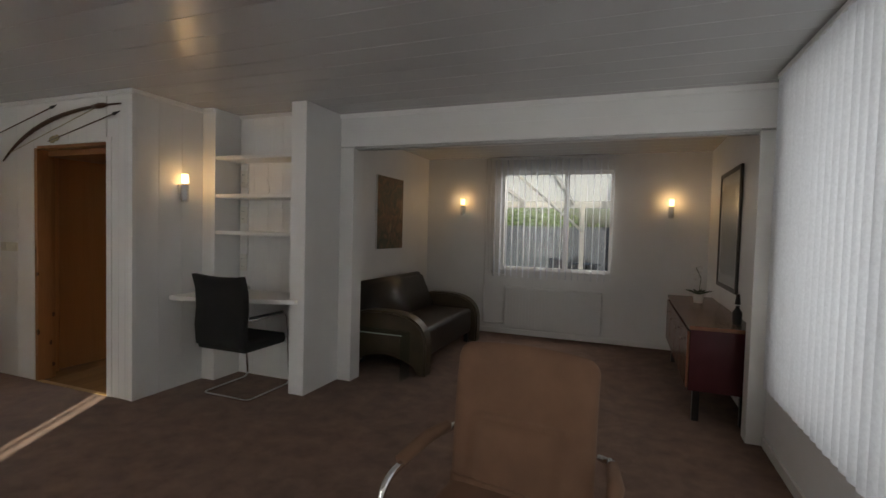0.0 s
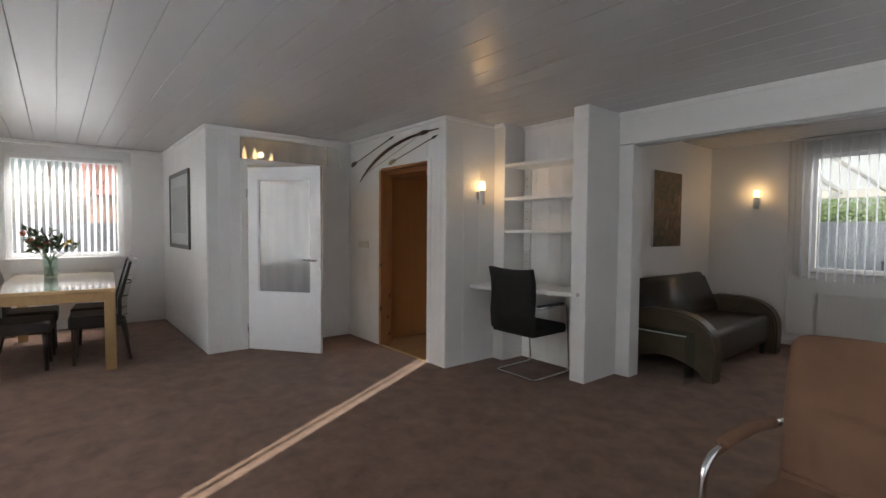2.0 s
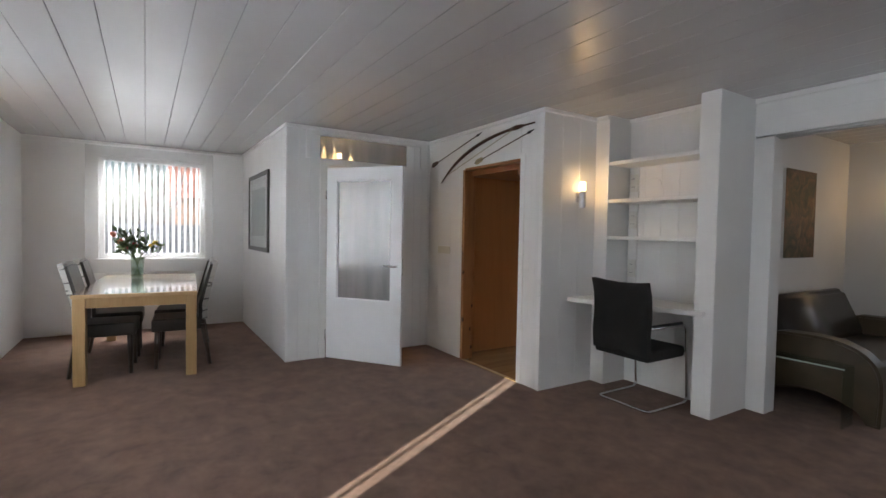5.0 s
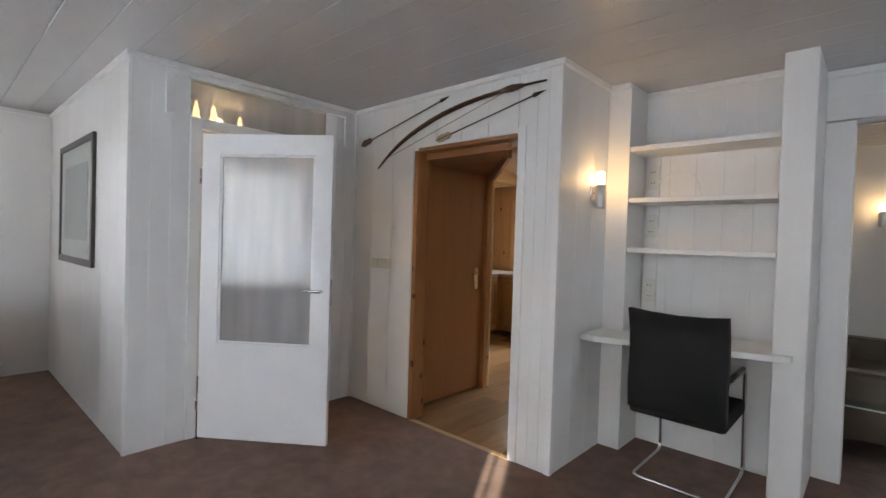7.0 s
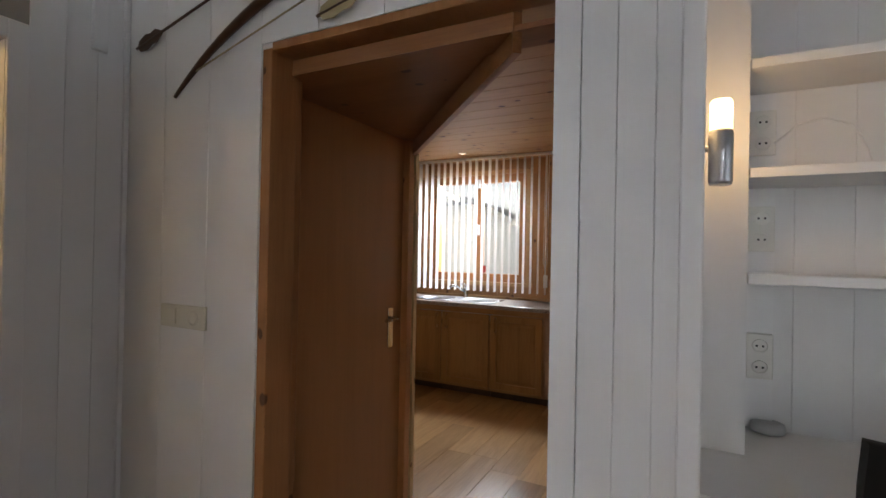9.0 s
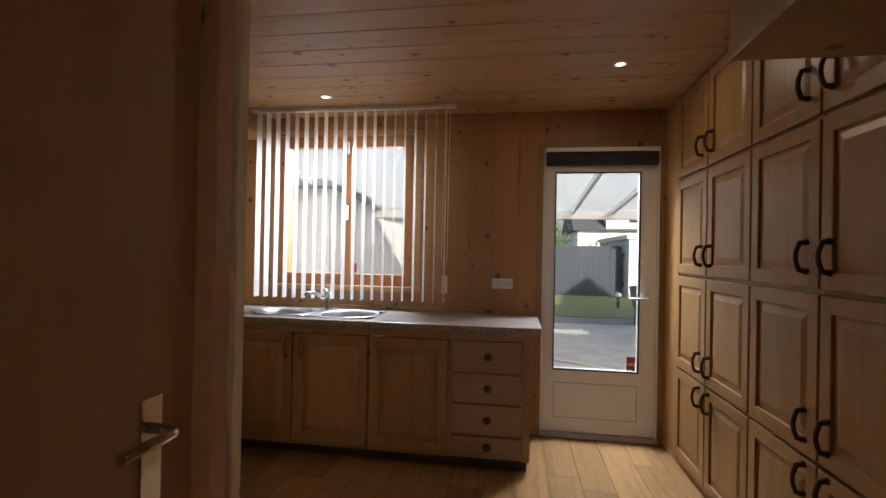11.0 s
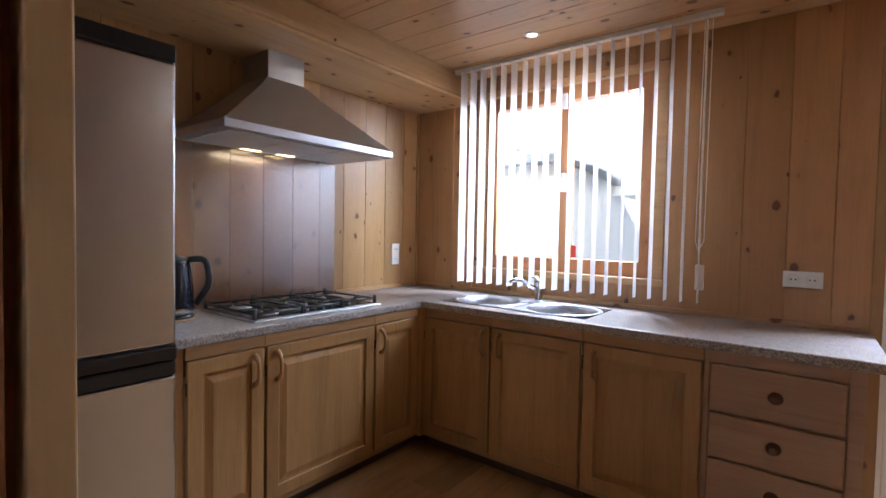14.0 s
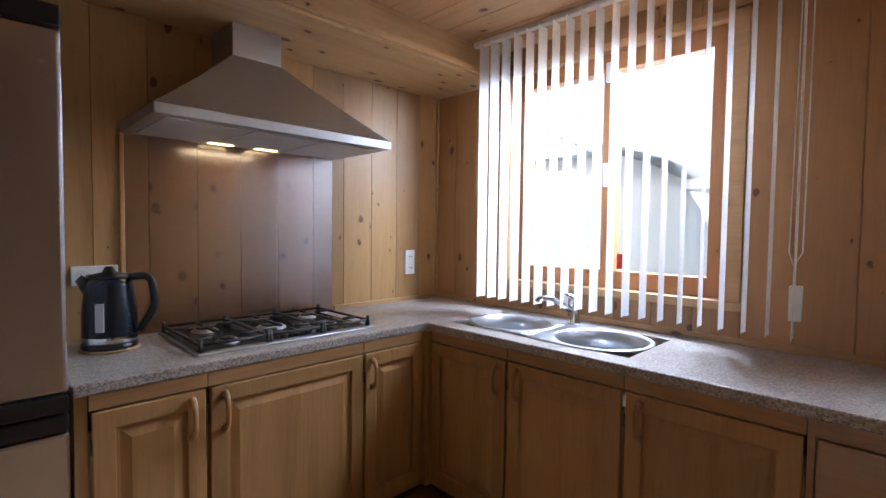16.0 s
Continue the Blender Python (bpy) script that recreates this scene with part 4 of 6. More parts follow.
structure("trim_socket_strip", boxes(((-3.335, 3.815, 0.82), (-3.255, 3.832, 2.0))), TRIM, "white cable strip in the niche", "trim")
for z in (1.86, 1.52, 1.07):
    socket("wall_socket", pose(-3.295, 3.815, z), "white double wall socket on the cable strip", group="niche sockets")
sw = thing("light_switch", "white double light switch on the boarded wall", "switch", pose(-5.09, BOW_WALL - 0.008, 1.175))
part("cover_plate", box(bmesh.new(), (-0.12, -0.01, -0.04), (0.12, 0, 0.04), 0.003), CREAMPLASTIC, sw)
part("rocker", box(bmesh.new(), (-0.1, -0.015, -0.028), (-0.03, -0.01, 0.028), 0.002), CREAMPLASTIC, sw)
part("outlet", lathe(bmesh.new(), [(0.024, 0.0), (0.026, 0.002), (0.02, 0.003)], seg=16), CREAMPLASTIC, sw, m=pose(0.06, -0.01, 0, 90))
bm = lathe(bmesh.new(), [(0.05, 0), (0.055, 0.01), (0.05, 0.03), (0.035, 0.035)], seg=18)
tagged(part("cable_outlet", bm, FLAKE, m=pose(-3.27, 3.80, 0.812)), "grey cable cap on the desk board", "cable cap")
tagged(part("loose_cable", tube(bmesh.new(), [(-3.26, 3.80, 1.82), (-3.2, 3.815, 1.88), (-3.12, 3.82, 1.9), (-3.04, 3.82, 1.87), (-3.0, 3.815, 1.78), (-2.99, 3.80, 1.70)], 0.003, 5), PVC), "thin white cable looped above the shelf", "cable")

# Bow and two arrows on the wall above the kitchen opening.
by = BOW_WALL - 0.035
bow = thing("hunting_bow", "dark wooden bow with its string, hung on the wall", "bow")
P0, P1, P2 = Vector((-5.13, by, 1.94)), Vector((-4.62, by, 2.37)), Vector((-3.60, by, 2.345))
curve = [P0 * (1 - t) ** 2 + P1 * 2 * t * (1 - t) + P2 * t * t for t in [k / 24 for k in range(25)]]
part("limb", tube(bmesh.new(), curve, [0.006 + 0.012 * math.sin(math.pi * k / 24) for k in range(25)], 8), BOWWOOD, bow)
part("string", tube(bmesh.new(), [curve[2], curve[21]], 0.003, 5), FEATHER, bow)
part("grip_knot", tube(bmesh.new(), [curve[20], curve[21], curve[22]], [0.016, 0.024, 0.014], 8), BOWWOOD, bow)


def arrow(a, b, label, feather):
    t = thing("arrow", label, "arrow", group="arrows on the wall")
    a, b = Vector(a), Vector(b)
    d = (b - a).normalized()
    part("shaft", tube(bmesh.new(), [a, b], 0.005, 6), BOWWOOD, t)
    part("head", tube(bmesh.new(), [b - d * 0.04, b - d * 0.02, b + d * 0.06], [0.005, 0.014, 0.001], 6), IRON, t)
    up = d.cross(Vector((0, 1, 0))).normalized()
    bm = bmesh.new()
    for s in (1, -1):
        q = [a + d * 0.01, a + d * 0.02 + up * 0.02 * s, a + d * 0.06 + up * 0.03 * s, a + d * 0.09 + up * 0.022 * s, a + d * 0.12 + up * 0.026 * s, a + d * 0.16]
        f0 = [bm.verts.new(p + Vector((0, -0.002, 0))) for p in q]
        f1 = [bm.verts.new(p + Vector((0, 0.002, 0))) for p in q]
        bm.faces.new(f0)
        bm.faces.new(f1[::-1])
        for k in range(len(q)):
            bm.faces.new((f0[k], f0[(k + 1) % len(q)], f1[(k + 1) % len(q)], f1[k]))
    part("fletching", bm, feather, t)


arrow((-5.36, by, 2.15), (-4.43, by, 2.375), "dark arrow hung above the bow", BOWWOOD)
arrow((-4.49, by, 2.09), (-3.66, by, 2.275), "dark arrow with pale feathers hung below the bow", FEATHER)


def picture(name, m, w, h, border, mount, frame_mat, face_mat, label, depth=0.025, edge_mat=None):
    p = thing(name, label, "picture", m)
    if border:
        part("frame", wall_with_holes(1, -depth, 0, -w / 2, w / 2, -h / 2, h / 2, [(border - w / 2, w / 2 - border, border - h / 2, h / 2 - border)], 0.003), frame_mat, p)
        part("mount", boxes(((-w / 2 + border, -0.012, -h / 2 + border), (w / 2 - border, -0.006, h / 2 - border))), PAPER, p)
        i = border + mount
        part("print", boxes(((-w / 2 + i, -0.015, -h / 2 + i), (w / 2 - i, -0.0125, h / 2 - i))), face_mat, p)
        part("glazing", boxes(((-w / 2 + border, -0.021, -h / 2 + border), (w / 2 - border, -0.019, h / 2 - border))), GLASS, p)
    else:
        part("canvas", box(bmesh.new(), (-w / 2, -depth, -h / 2), (w / 2, 0, h / 2), 0.003), edge_mat or PAPER, p)
        part("painted_face", boxes(((-w / 2 + 0.002, -depth - 0.003, -h / 2 + 0.002), (w / 2 - 0.002, -depth - 0.0005, h / 2 - 0.002))), face_mat, p)
    return p


picture("framed_print", pose(-6.83, PICTURE_WALL - 0.008, 1.585), 1.19, 0.97, 0.05, 0.14, PEWTER, GREYMAT, "large framed grey print with a white mount")
picture("canvas_painting", pose(-2.66, 5.55, 1.62, 0, 0, 90), 0.68, 0.88, 0, 0, None, FLORAL, "dark floral painting on canvas above the sofa")
picture("framed_print", pose(SIDE, 5.55, 1.5, 0, 0, -90), 0.95, 1.15, 0.04, 0.1, PEWTER, GREYMAT, "tall framed print above the sideboard")

# Dining table with four chairs.
TABLE = pose(-5.46, -0.08, 0, 0, 0, -4)
tb = thing("dining_table", "pale oak dining table with square legs", "table", TABLE)
part("tabletop", box(bmesh.new(), (-2.0, -0.5, 0.752), (0, 0.45, 0.786), 0.004), OAKTOP, tb)
part("apron", boxes(((-1.96, -0.47, 0.665), (-0.03, -0.44, 0.752)), ((-1.96, 0.39, 0.665), (-0.03, 0.42, 0.752)), ((-0.06, -0.44, 0.665), (-0.03, 0.39, 0.752)), ((-1.96, -0.44, 0.665), (-1.93, 0.39, 0.752)), bevel=0.002), OAK, tb)
for x in (-1.99, -0.105):
    for yy in (-0.49, 0.355):
        part("leg", box(bmesh.new(), (x, yy, 0), (x + 0.1, yy + 0.09, 0.752), 0.004), OAK, tb)


def dining_chair(m, group="dining chairs"):
    c = thing("dining_chair", "dark dining chair with a streaked pale back, pushed under the table", "chair", m, group)
    part("seat", box(bmesh.new(), (-0.22, -0.19, 0.36), (0.22, 0.24, 0.48), 0.02, 3), LEATHER, c)
    bm = bmesh.new()
    prism(bm, [(-0.20, 0.46), (-0.20, 0.62), (-0.30, 1.03), (-0.34, 1.03), (-0.245, 0.62), (-0.245, 0.46)], -0.215, 0.215, 0)
    part("backrest", bm, STRIPES, c, "black and white streaked backrest")
    part("back_pad", prism(bmesh.new(), [(-0.198, 0.44), (-0.198, 0.62), (-0.295, 1.01), (-0.27, 1.01), (-0.165, 0.62), (-0.165, 0.44)], -0.212, 0.212, 0), LEATHER, c, "dark leather padding")
    part("back_top", boxes(((-0.216, -0.342, 1.015), (0.216, -0.298, 1.034)), bevel=0.004), GREYCLOTH, c)
    for x in (-0.19, 0.19):
        part("leg", tube(bmesh.new(), [(x, 0.2, 0), (x, 0.19, 0.41)], [0.018, 0.025], 6), DARKWOOD, c)
        part("back_leg", tube(bmesh.new(), [(x, -0.27, 0), (x, -0.2, 0.41)], [0.018, 0.025], 6), DARKWOOD, c)
    return c


first_chair = dining_chair(TABLE @ pose(-0.5, -0.3, 0))
for x, yy, a in ((-1.15, -0.3, 2), (-0.55, 0.3, 180), (-1.17, 0.3, 177)):
    copy_thing(first_chair, TABLE @ pose(x, yy, 0, 0, 0, a))

va = thing("flower_vase", "clear glass vase of mixed cut flowers on the table", "vase", pose(-6.98, -0.12, 0.786))
g = part("vase", lathe(bmesh.new(), [(0.055, 0.0), (0.06, 0.005), (0.07, 0.24), (0.066, 0.24), (0.056, 0.012), (0.0, 0.01)], caps=False), TABLEGLASS, va)
part("water", lathe(bmesh.new(), [(0.054, 0.014), (0.055, 0.12)], seg=18), WATER, va)
rng = random.Random(4)
tips = []
bm = bmesh.new()
for k in range(16):
    a, out, h = rng.uniform(0, 6.28), rng.uniform(0.08, 0.36), rng.uniform(0.36, 0.6)
    tip = Vector((math.cos(a) * out * 0.6, math.sin(a) * out * 1.1, h))
    tube(bm, [(-0.03 * math.cos(a), -0.03 * math.sin(a), 0.02), (0.02 * math.cos(a), 0.02 * math.sin(a), 0.2), tip * 0.75 + Vector((0, 0, 0.06)), tip], 0.0035, 5)
    tips.append(tip)
part("stems", bm, LEAF, va, "green stems")
bm = bmesh.new()
for k in range(130):
    t = rng.choice(tips)
    base = t * rng.uniform(0.45, 0.85) + Vector((rng.uniform(-0.03, 0.03), rng.uniform(-0.03, 0.03), 0.07))
    d = Vector((rng.uniform(-1, 1), rng.uniform(-1, 1), rng.uniform(-0.2, 0.9))).normalized()
    s = d.orthogonal().normalized() * rng.uniform(0.012, 0.028)
    l = rng.uniform(0.06, 0.13)
    bm.faces.new([bm.verts.new(q) for q in (base, base + d * l * 0.5 + s, base + d * l, base + d * l * 0.5 - s)])
part("leaves", bm, LEAF, va, "green leaves")
for material, where in ((RED, (0.02, -0.09, 0.34)), (PINK, (0.05, -0.16, 0.42)), (YELLOW, (0.04, 0.18, 0.40)), (RED, (0.0, -0.02, 0.38)), (YELLOW, (-0.03, 0.13, 0.36)), (PINK, (0.02, -0.23, 0.50))):
    bm = bmesh.new()
    for k in range(26):
        d = Vector((rng.gauss(0, 1), rng.gauss(0, 1), rng.gauss(0.4, 0.8))).normalized()
        s = d.orthogonal().normalized() * 0.014
        c0 = Vector(where)
        bm.faces.new([bm.verts.new(q) for q in (c0, c0 + d * 0.02 + s, c0 + d * 0.04, c0 + d * 0.02 - s)])
    part("blossom", bm, material, va, "open blossom")

# Tan armchair on a chrome frame.
ac = thing("armchair", "tan suede cantilever armchair with chrome frame and padded arms", "armchair", pose(-0.20, 1.98, 0, 0, 0, -8))
bm = bmesh.new()
prof = [(0.0, 1.0), (-0.03, 0.86), (-0.045, 0.7), (-0.06, 0.52), (-0.10, 0.44), (-0.30, 0.43), (-0.55, 0.46)]
th = 0.075
rows = []
for k, (yy, z) in enumerate(prof):
    a, b = Vector(prof[max(k - 1, 0)]), Vector(prof[min(k + 1, len(prof) - 1)])
    d = (b - a).normalized()
    nrm = Vector((-d.y, d.x))
    rows.append(((yy, z), (yy - nrm.x * th, z - nrm.y * th)))


def cushion(path, half, thick, creases, corner):
    """A padded panel swept along a curved path, with soft edges, rounded top corners and sewn creases."""
    bm = bmesh.new()
    n, m = 72, 40
    for side in (1, -1):
        grid = []
        for k in range(n + 1):
            f = k / n
            s = 0.5 * (1 - math.cos(math.pi * f))
            q = s * (len(path) - 1)
            a = min(int(q), len(path) - 2)
            c = Vector(path[a]).lerp(Vector(path[a + 1]), q - a)
            d = (Vector(path[a + 1]) - Vector(path[a])).normalized()
            nrm = Vector((-d.y, d.x))
            e = max(0.0, 1 - s / corner)
            w = half - 0.06 * (1 - math.sqrt(max(0.0, 1 - e * e)))
            soft = (1 - abs(2 * s - 1) ** 10) ** 0.5
            line = []
            for i in range(m + 1):
                u = math.sin(math.pi * (i / m - 0.5))
                dent = sum(0.7 * math.exp(-((s - p) / 0.016) ** 2) * (1 if abs(u) < 0.62 else 0.15) for p in creases)
                if creases and s > creases[0]:
                    dent += 0.3 * math.exp(-((abs(u) - 0.62) / 0.035) ** 2)
                    dent -= 0.22 * max(0.0, 1 - (u / 0.6) ** 2) * min(1.0, (s - creases[0]) / 0.08)
                h = thick * 0.5 * soft * max(0.0, 1 - abs(u) ** 8) ** 0.5 * (1 - dent * (1 - u ** 8)) * side
                line.append(bm.verts.new((u * w, c.x + nrm.x * h, c.y + nrm.y * h + 0.012 * (1 - u * u) * max(0.0, 1 - s / 0.2))))
            grid.append(line)
        for k in range(n):
            for i in range(m):
                quad = (grid[k][i], grid[k][i + 1], grid[k + 1][i + 1], grid[k + 1][i])
                bm.faces.new(quad if side > 0 else quad[::-1]).smooth = True
    bmesh.ops.remove_doubles(bm, verts=list(bm.verts), dist=0.0004)
    bmesh.ops.recalc_face_normals(bm, faces=list(bm.faces))
    return bm


middle = [(Vector(p) + Vector(q)) * 0.5 for p, q in rows]
part("backrest", cushion(middle[:5], 0.258, 0.085, (0.42,), 0.09), SUEDE, ac)
part("seat", cushion(middle[3:], 0.258, 0.1, (), 0.02), SUEDE, ac)
pts = []
for s in (-1, 1):
    leg = [(0.29 * s, 0.0, 0.66), (0.335 * s, -0.16, 0.645), (0.345 * s, -0.42, 0.60), (0.345 * s, -0.5, 0.012), (0.345 * s, 0.12, 0.012)]
    pts += leg if s < 0 else leg[::-1]
part("frame", tube(bmesh.new(), rounded(pts, 0.07, 6), 0.0135, 10), CHROME, ac, "chrome tube frame")
for s in (-1, 1):
    part("armrest", tube(bmesh.new(), [(0.305 * s, -0.05, 0.668), (0.335 * s, -0.16, 0.655), (0.343 * s, -0.32, 0.632)], [0.02, 0.026, 0.022], 10), SUEDE, ac, "padded suede armrest")
    part("bracket", tube(bmesh.new(), [(0.25 * s, 0.02, 0.655), (0.30 * s, -0.01, 0.66)], 0.011), CHROME, ac)

# Leather sofa with rounded arms.
so = thing("sofa", "dark brown leather two-seater sofa with rounded arms", "sofa", pose(-2.60, 5.36, 0))
def arm_outline():
    pts = [(0.0, 0.0), (0.0, 0.53)]
    for k in range(15):
        a = math.pi / 2 * (1 - k / 14)
        pts.append((0.42 + 0.53 * math.cos(a) ** 0.72, 0.22 + 0.39 * math.sin(a) ** 0.7) if k else (0.30, 0.605))
    pts += [(0.94, 0.0), (0.86, 0.0)]
    for k in range(6):
        t = k / 5
        pts.append((0.80 - 0.62 * t, 0.05 + 0.12 * math.sin(math.pi * (0.1 + 0.8 * t))))
    return pts + [(0.12, 0.0)]
for yy in (-0.92, 0.75):
    bm = prism(bmesh.new(), arm_outline(), yy, yy + 0.17, 1)
    bmesh.ops.bevel(bm, geom=[e for e in bm.edges if abs(e.verts[0].co.y - e.verts[1].co.y) < 0.01], offset=0.02, segments=3, affect="EDGES")
    part("arm", bm, ARMLEATHER, so, "olive brown leather arm")
bm = box(bmesh.new(), (0.12, -0.75, 0.12), (0.88, 0.75, 0.43), 0.05, 4)
part("seat_cushion", bm, LEATHER, so)
bm = prism(bmesh.new(), [(0.0, 0.24), (0.0, 0.82), (0.06, 0.87), (0.16, 0.85), (0.34, 0.45), (0.3, 0.15)], -0.78, 0.78, 1)
bmesh.ops.bevel(bm, geom=list(bm.edges), offset=0.03, segments=3, affect="EDGES")
for f in bm.faces:
    f.smooth = True
part("backrest", bm, LEATHER, so)
for yy in (-0.72, 0.68):
    for x in (0.08, 0.8):
        part("foot", boxes(((x, yy, 0), (x + 0.05, yy + 0.05, 0.13)), bevel=0.004), BLACKPLASTIC, so)

# Bent glass side table.
gt = thing("glass_side_table", "small bent clear glass side table beside the sofa", "side table", pose(-2.16, 4.28, 0))
for nm, a, b in (("tabletop", (-0.2, -0.07, 0.43), (0.36, 0.12, 0.442)), ("side_panel", (-0.2, -0.07, 0), (-0.188, 0.12, 0.43)), ("side_panel", (0.348, -0.07, 0), (0.36, 0.12, 0.43))):
    part(nm, box(bmesh.new(), a, b, 0.003), TABLEGLASS, gt)
part("glass_edge", boxes(((-0.2, -0.0735, 0.431), (0.36, -0.0705, 0.441))), plain("green_glass_edge", (0.55, 0.66, 0.6), 0.1), gt)

# Sideboard with plant and bottle.
sb = thing("sideboard", "long dark red sideboard with a glossy reddish top", "sideboard", pose(0.58, 5.3, 0))
part("body", box(bmesh.new(), (0.01, -1.0, 0.25), (0.44, 1.0, 0.72), 0.004), REDLACQUER, sb)
part("top", box(bmesh.new(), (0, -1.02, 0.72), (0.45, 1.02, 0.75), 0.004), CHERRY, sb)
for x in (0.05, 0.37):
    for yy in (-0.94, 0.89):
        part("leg", box(bmesh.new(), (x, yy, 0), (x + 0.05, yy + 0.05, 0.25), 0.003), BLACKPLASTIC, sb)
for k in range(4):
    dd = part("door", box(bmesh.new(), (-0.008, -0.98 + 0.49 * k + 0.006, 0.265), (0.01, -0.98 + 0.49 * (k + 1) - 0.006, 0.70), 0.003), CHERRY, sb)
    part("handle", tube(bmesh.new(), [(-0.025, -0.98 + 0.49 * k + 0.2, 0.6), (-0.025, -0.98 + 0.49 * k + 0.29, 0.6)], 0.006), CHROME, dd)
pl = thing("potted_plant", "small white orchid in a pale pot on the sideboard", "plant", pose(0.82, 5.75, 0.75))
part("pot", lathe(bmesh.new(), [(0.04, 0), (0.055, 0.09), (0.05, 0.09), (0.04, 0.05)], seg=16, caps=False), RENDERED, pl)
part("soil", lathe(bmesh.new(), [(0.05, 0.075), (0.02, 0.08)], seg=12), BARK, pl)
bm = bmesh.new()
for k in range(14):
    a = k * 2.4
    d = Vector((math.cos(a), math.sin(a), 0.5))
    s = Vector((-math.sin(a), math.cos(a), 0)) * 0.022
    bm.faces.new([bm.verts.new(q) for q in (Vector((0, 0, 0.08)), Vector((0, 0, 0.08)) + d * 0.06 + s, Vector((0, 0, 0.06)) + d * 0.14, Vector((0, 0, 0.08)) + d * 0.06 - s)])
part("leaves", bm, DARKLEAF, pl)
part("flower_stem", tube(bmesh.new(), [(0, 0, 0.08), (0.02, 0.02, 0.25), (-0.03, 0.02, 0.36)], 0.003, 5), LEAF, pl)
bm = bmesh.new()
for k in range(30):
    d = Vector((rng.gauss(0, 1), rng.gauss(0, 1), rng.gauss(0, 1))).normalized()
    c0 = Vector((rng.uniform(-0.05, 0.03), 0.02, rng.uniform(0.24, 0.38)))
    s = d.orthogonal().normalized() * 0.014
    bm.faces.new([bm.verts.new(q) for q in (c0, c0 + d * 0.02 + s, c0 + d * 0.035, c0 + d * 0.02 - s)])
part("blossoms", bm, PAPER, pl)
bo = thing("bottle", "small dark bottle with a round stopper on the sideboard", "bottle", pose(0.93, 4.5, 0.75))
part("body", lathe(bmesh.new(), [(0.03, 0), (0.034, 0.01), (0.034, 0.1), (0.014, 0.13), (0.014, 0.15)]), BLACKPLASTIC, bo)
part("stopper", lathe(bmesh.new(), [(0.012, 0.24), (0.02, 0.16), (0.02, 0.175), (0.008, 0.185)]), BLACKPLASTIC, bo)

# Radiator and heating pipe.
ra = thing("radiator", "white panel radiator below the window", "radiator", pose(-0.76, BACK, 0))
part("panel", box(bmesh.new(), (-0.68, -0.1, 0.1), (0.60, -0.06, 0.65), 0.01), RADIATOR, ra)
part("ribs", boxes(*[((-0.66 + 0.044 * k, -0.104, 0.14), (-0.645 + 0.044 * k, -0.1, 0.61)) for k in range(29)]), RADIATOR, ra)
part("top_grille", boxes(((-0.68, -0.1, 0.65), (0.60, -0.02, 0.66)), bevel=0.002), RADIATOR, ra)
for x in (-0.5, 0.5):
    part("bracket", boxes(((x, -0.062, 0.3), (x + 0.03, 0, 0.5))), RADIATOR, ra)
tagged(part("heating_pipe", tube(bmesh.new(), rounded([(-1.76, BACK - 0.03, 2.44), (-1.76, BACK - 0.03, 0.14), (-1.45, BACK - 0.03, 0.14)], 0.05), 0.011), RADIATOR), "white heating pipe on the wall", "pipe")
tagged(part("heating_pipe", tube(bmesh.new(), rounded([(-1.70, BACK - 0.03, 2.44), (-1.70, BACK - 0.03, 0.85), (-1.45, BACK - 0.03, 0.82)], 0.05), 0.009), RADIATOR), "thinner white heating pipe on the wall", "pipe")

# ---- kitchen things ----
BRONZE = plain("brown_bronze", (0.12, 0.06, 0.035), 0.35, 0.6, vary=0.3)


def bow_handle(parent, x, z, length=0.13, material=None, horizontal=False):
    pts = [(0, 0, -length / 2), (0, -0.022, -length / 2 + 0.012), (0, -0.034, -length / 4), (0, -0.036, 0), (0, -0.034, length / 4), (0, -0.022, length / 2 - 0.012), (0, 0, length / 2)]
    part("handle", tube(bmesh.new(), pts, [0.014, 0.011, 0.009, 0.0085, 0.009, 0.011, 0.014], 8), material or CABINET, parent, m=pose(x, -0.02, z))


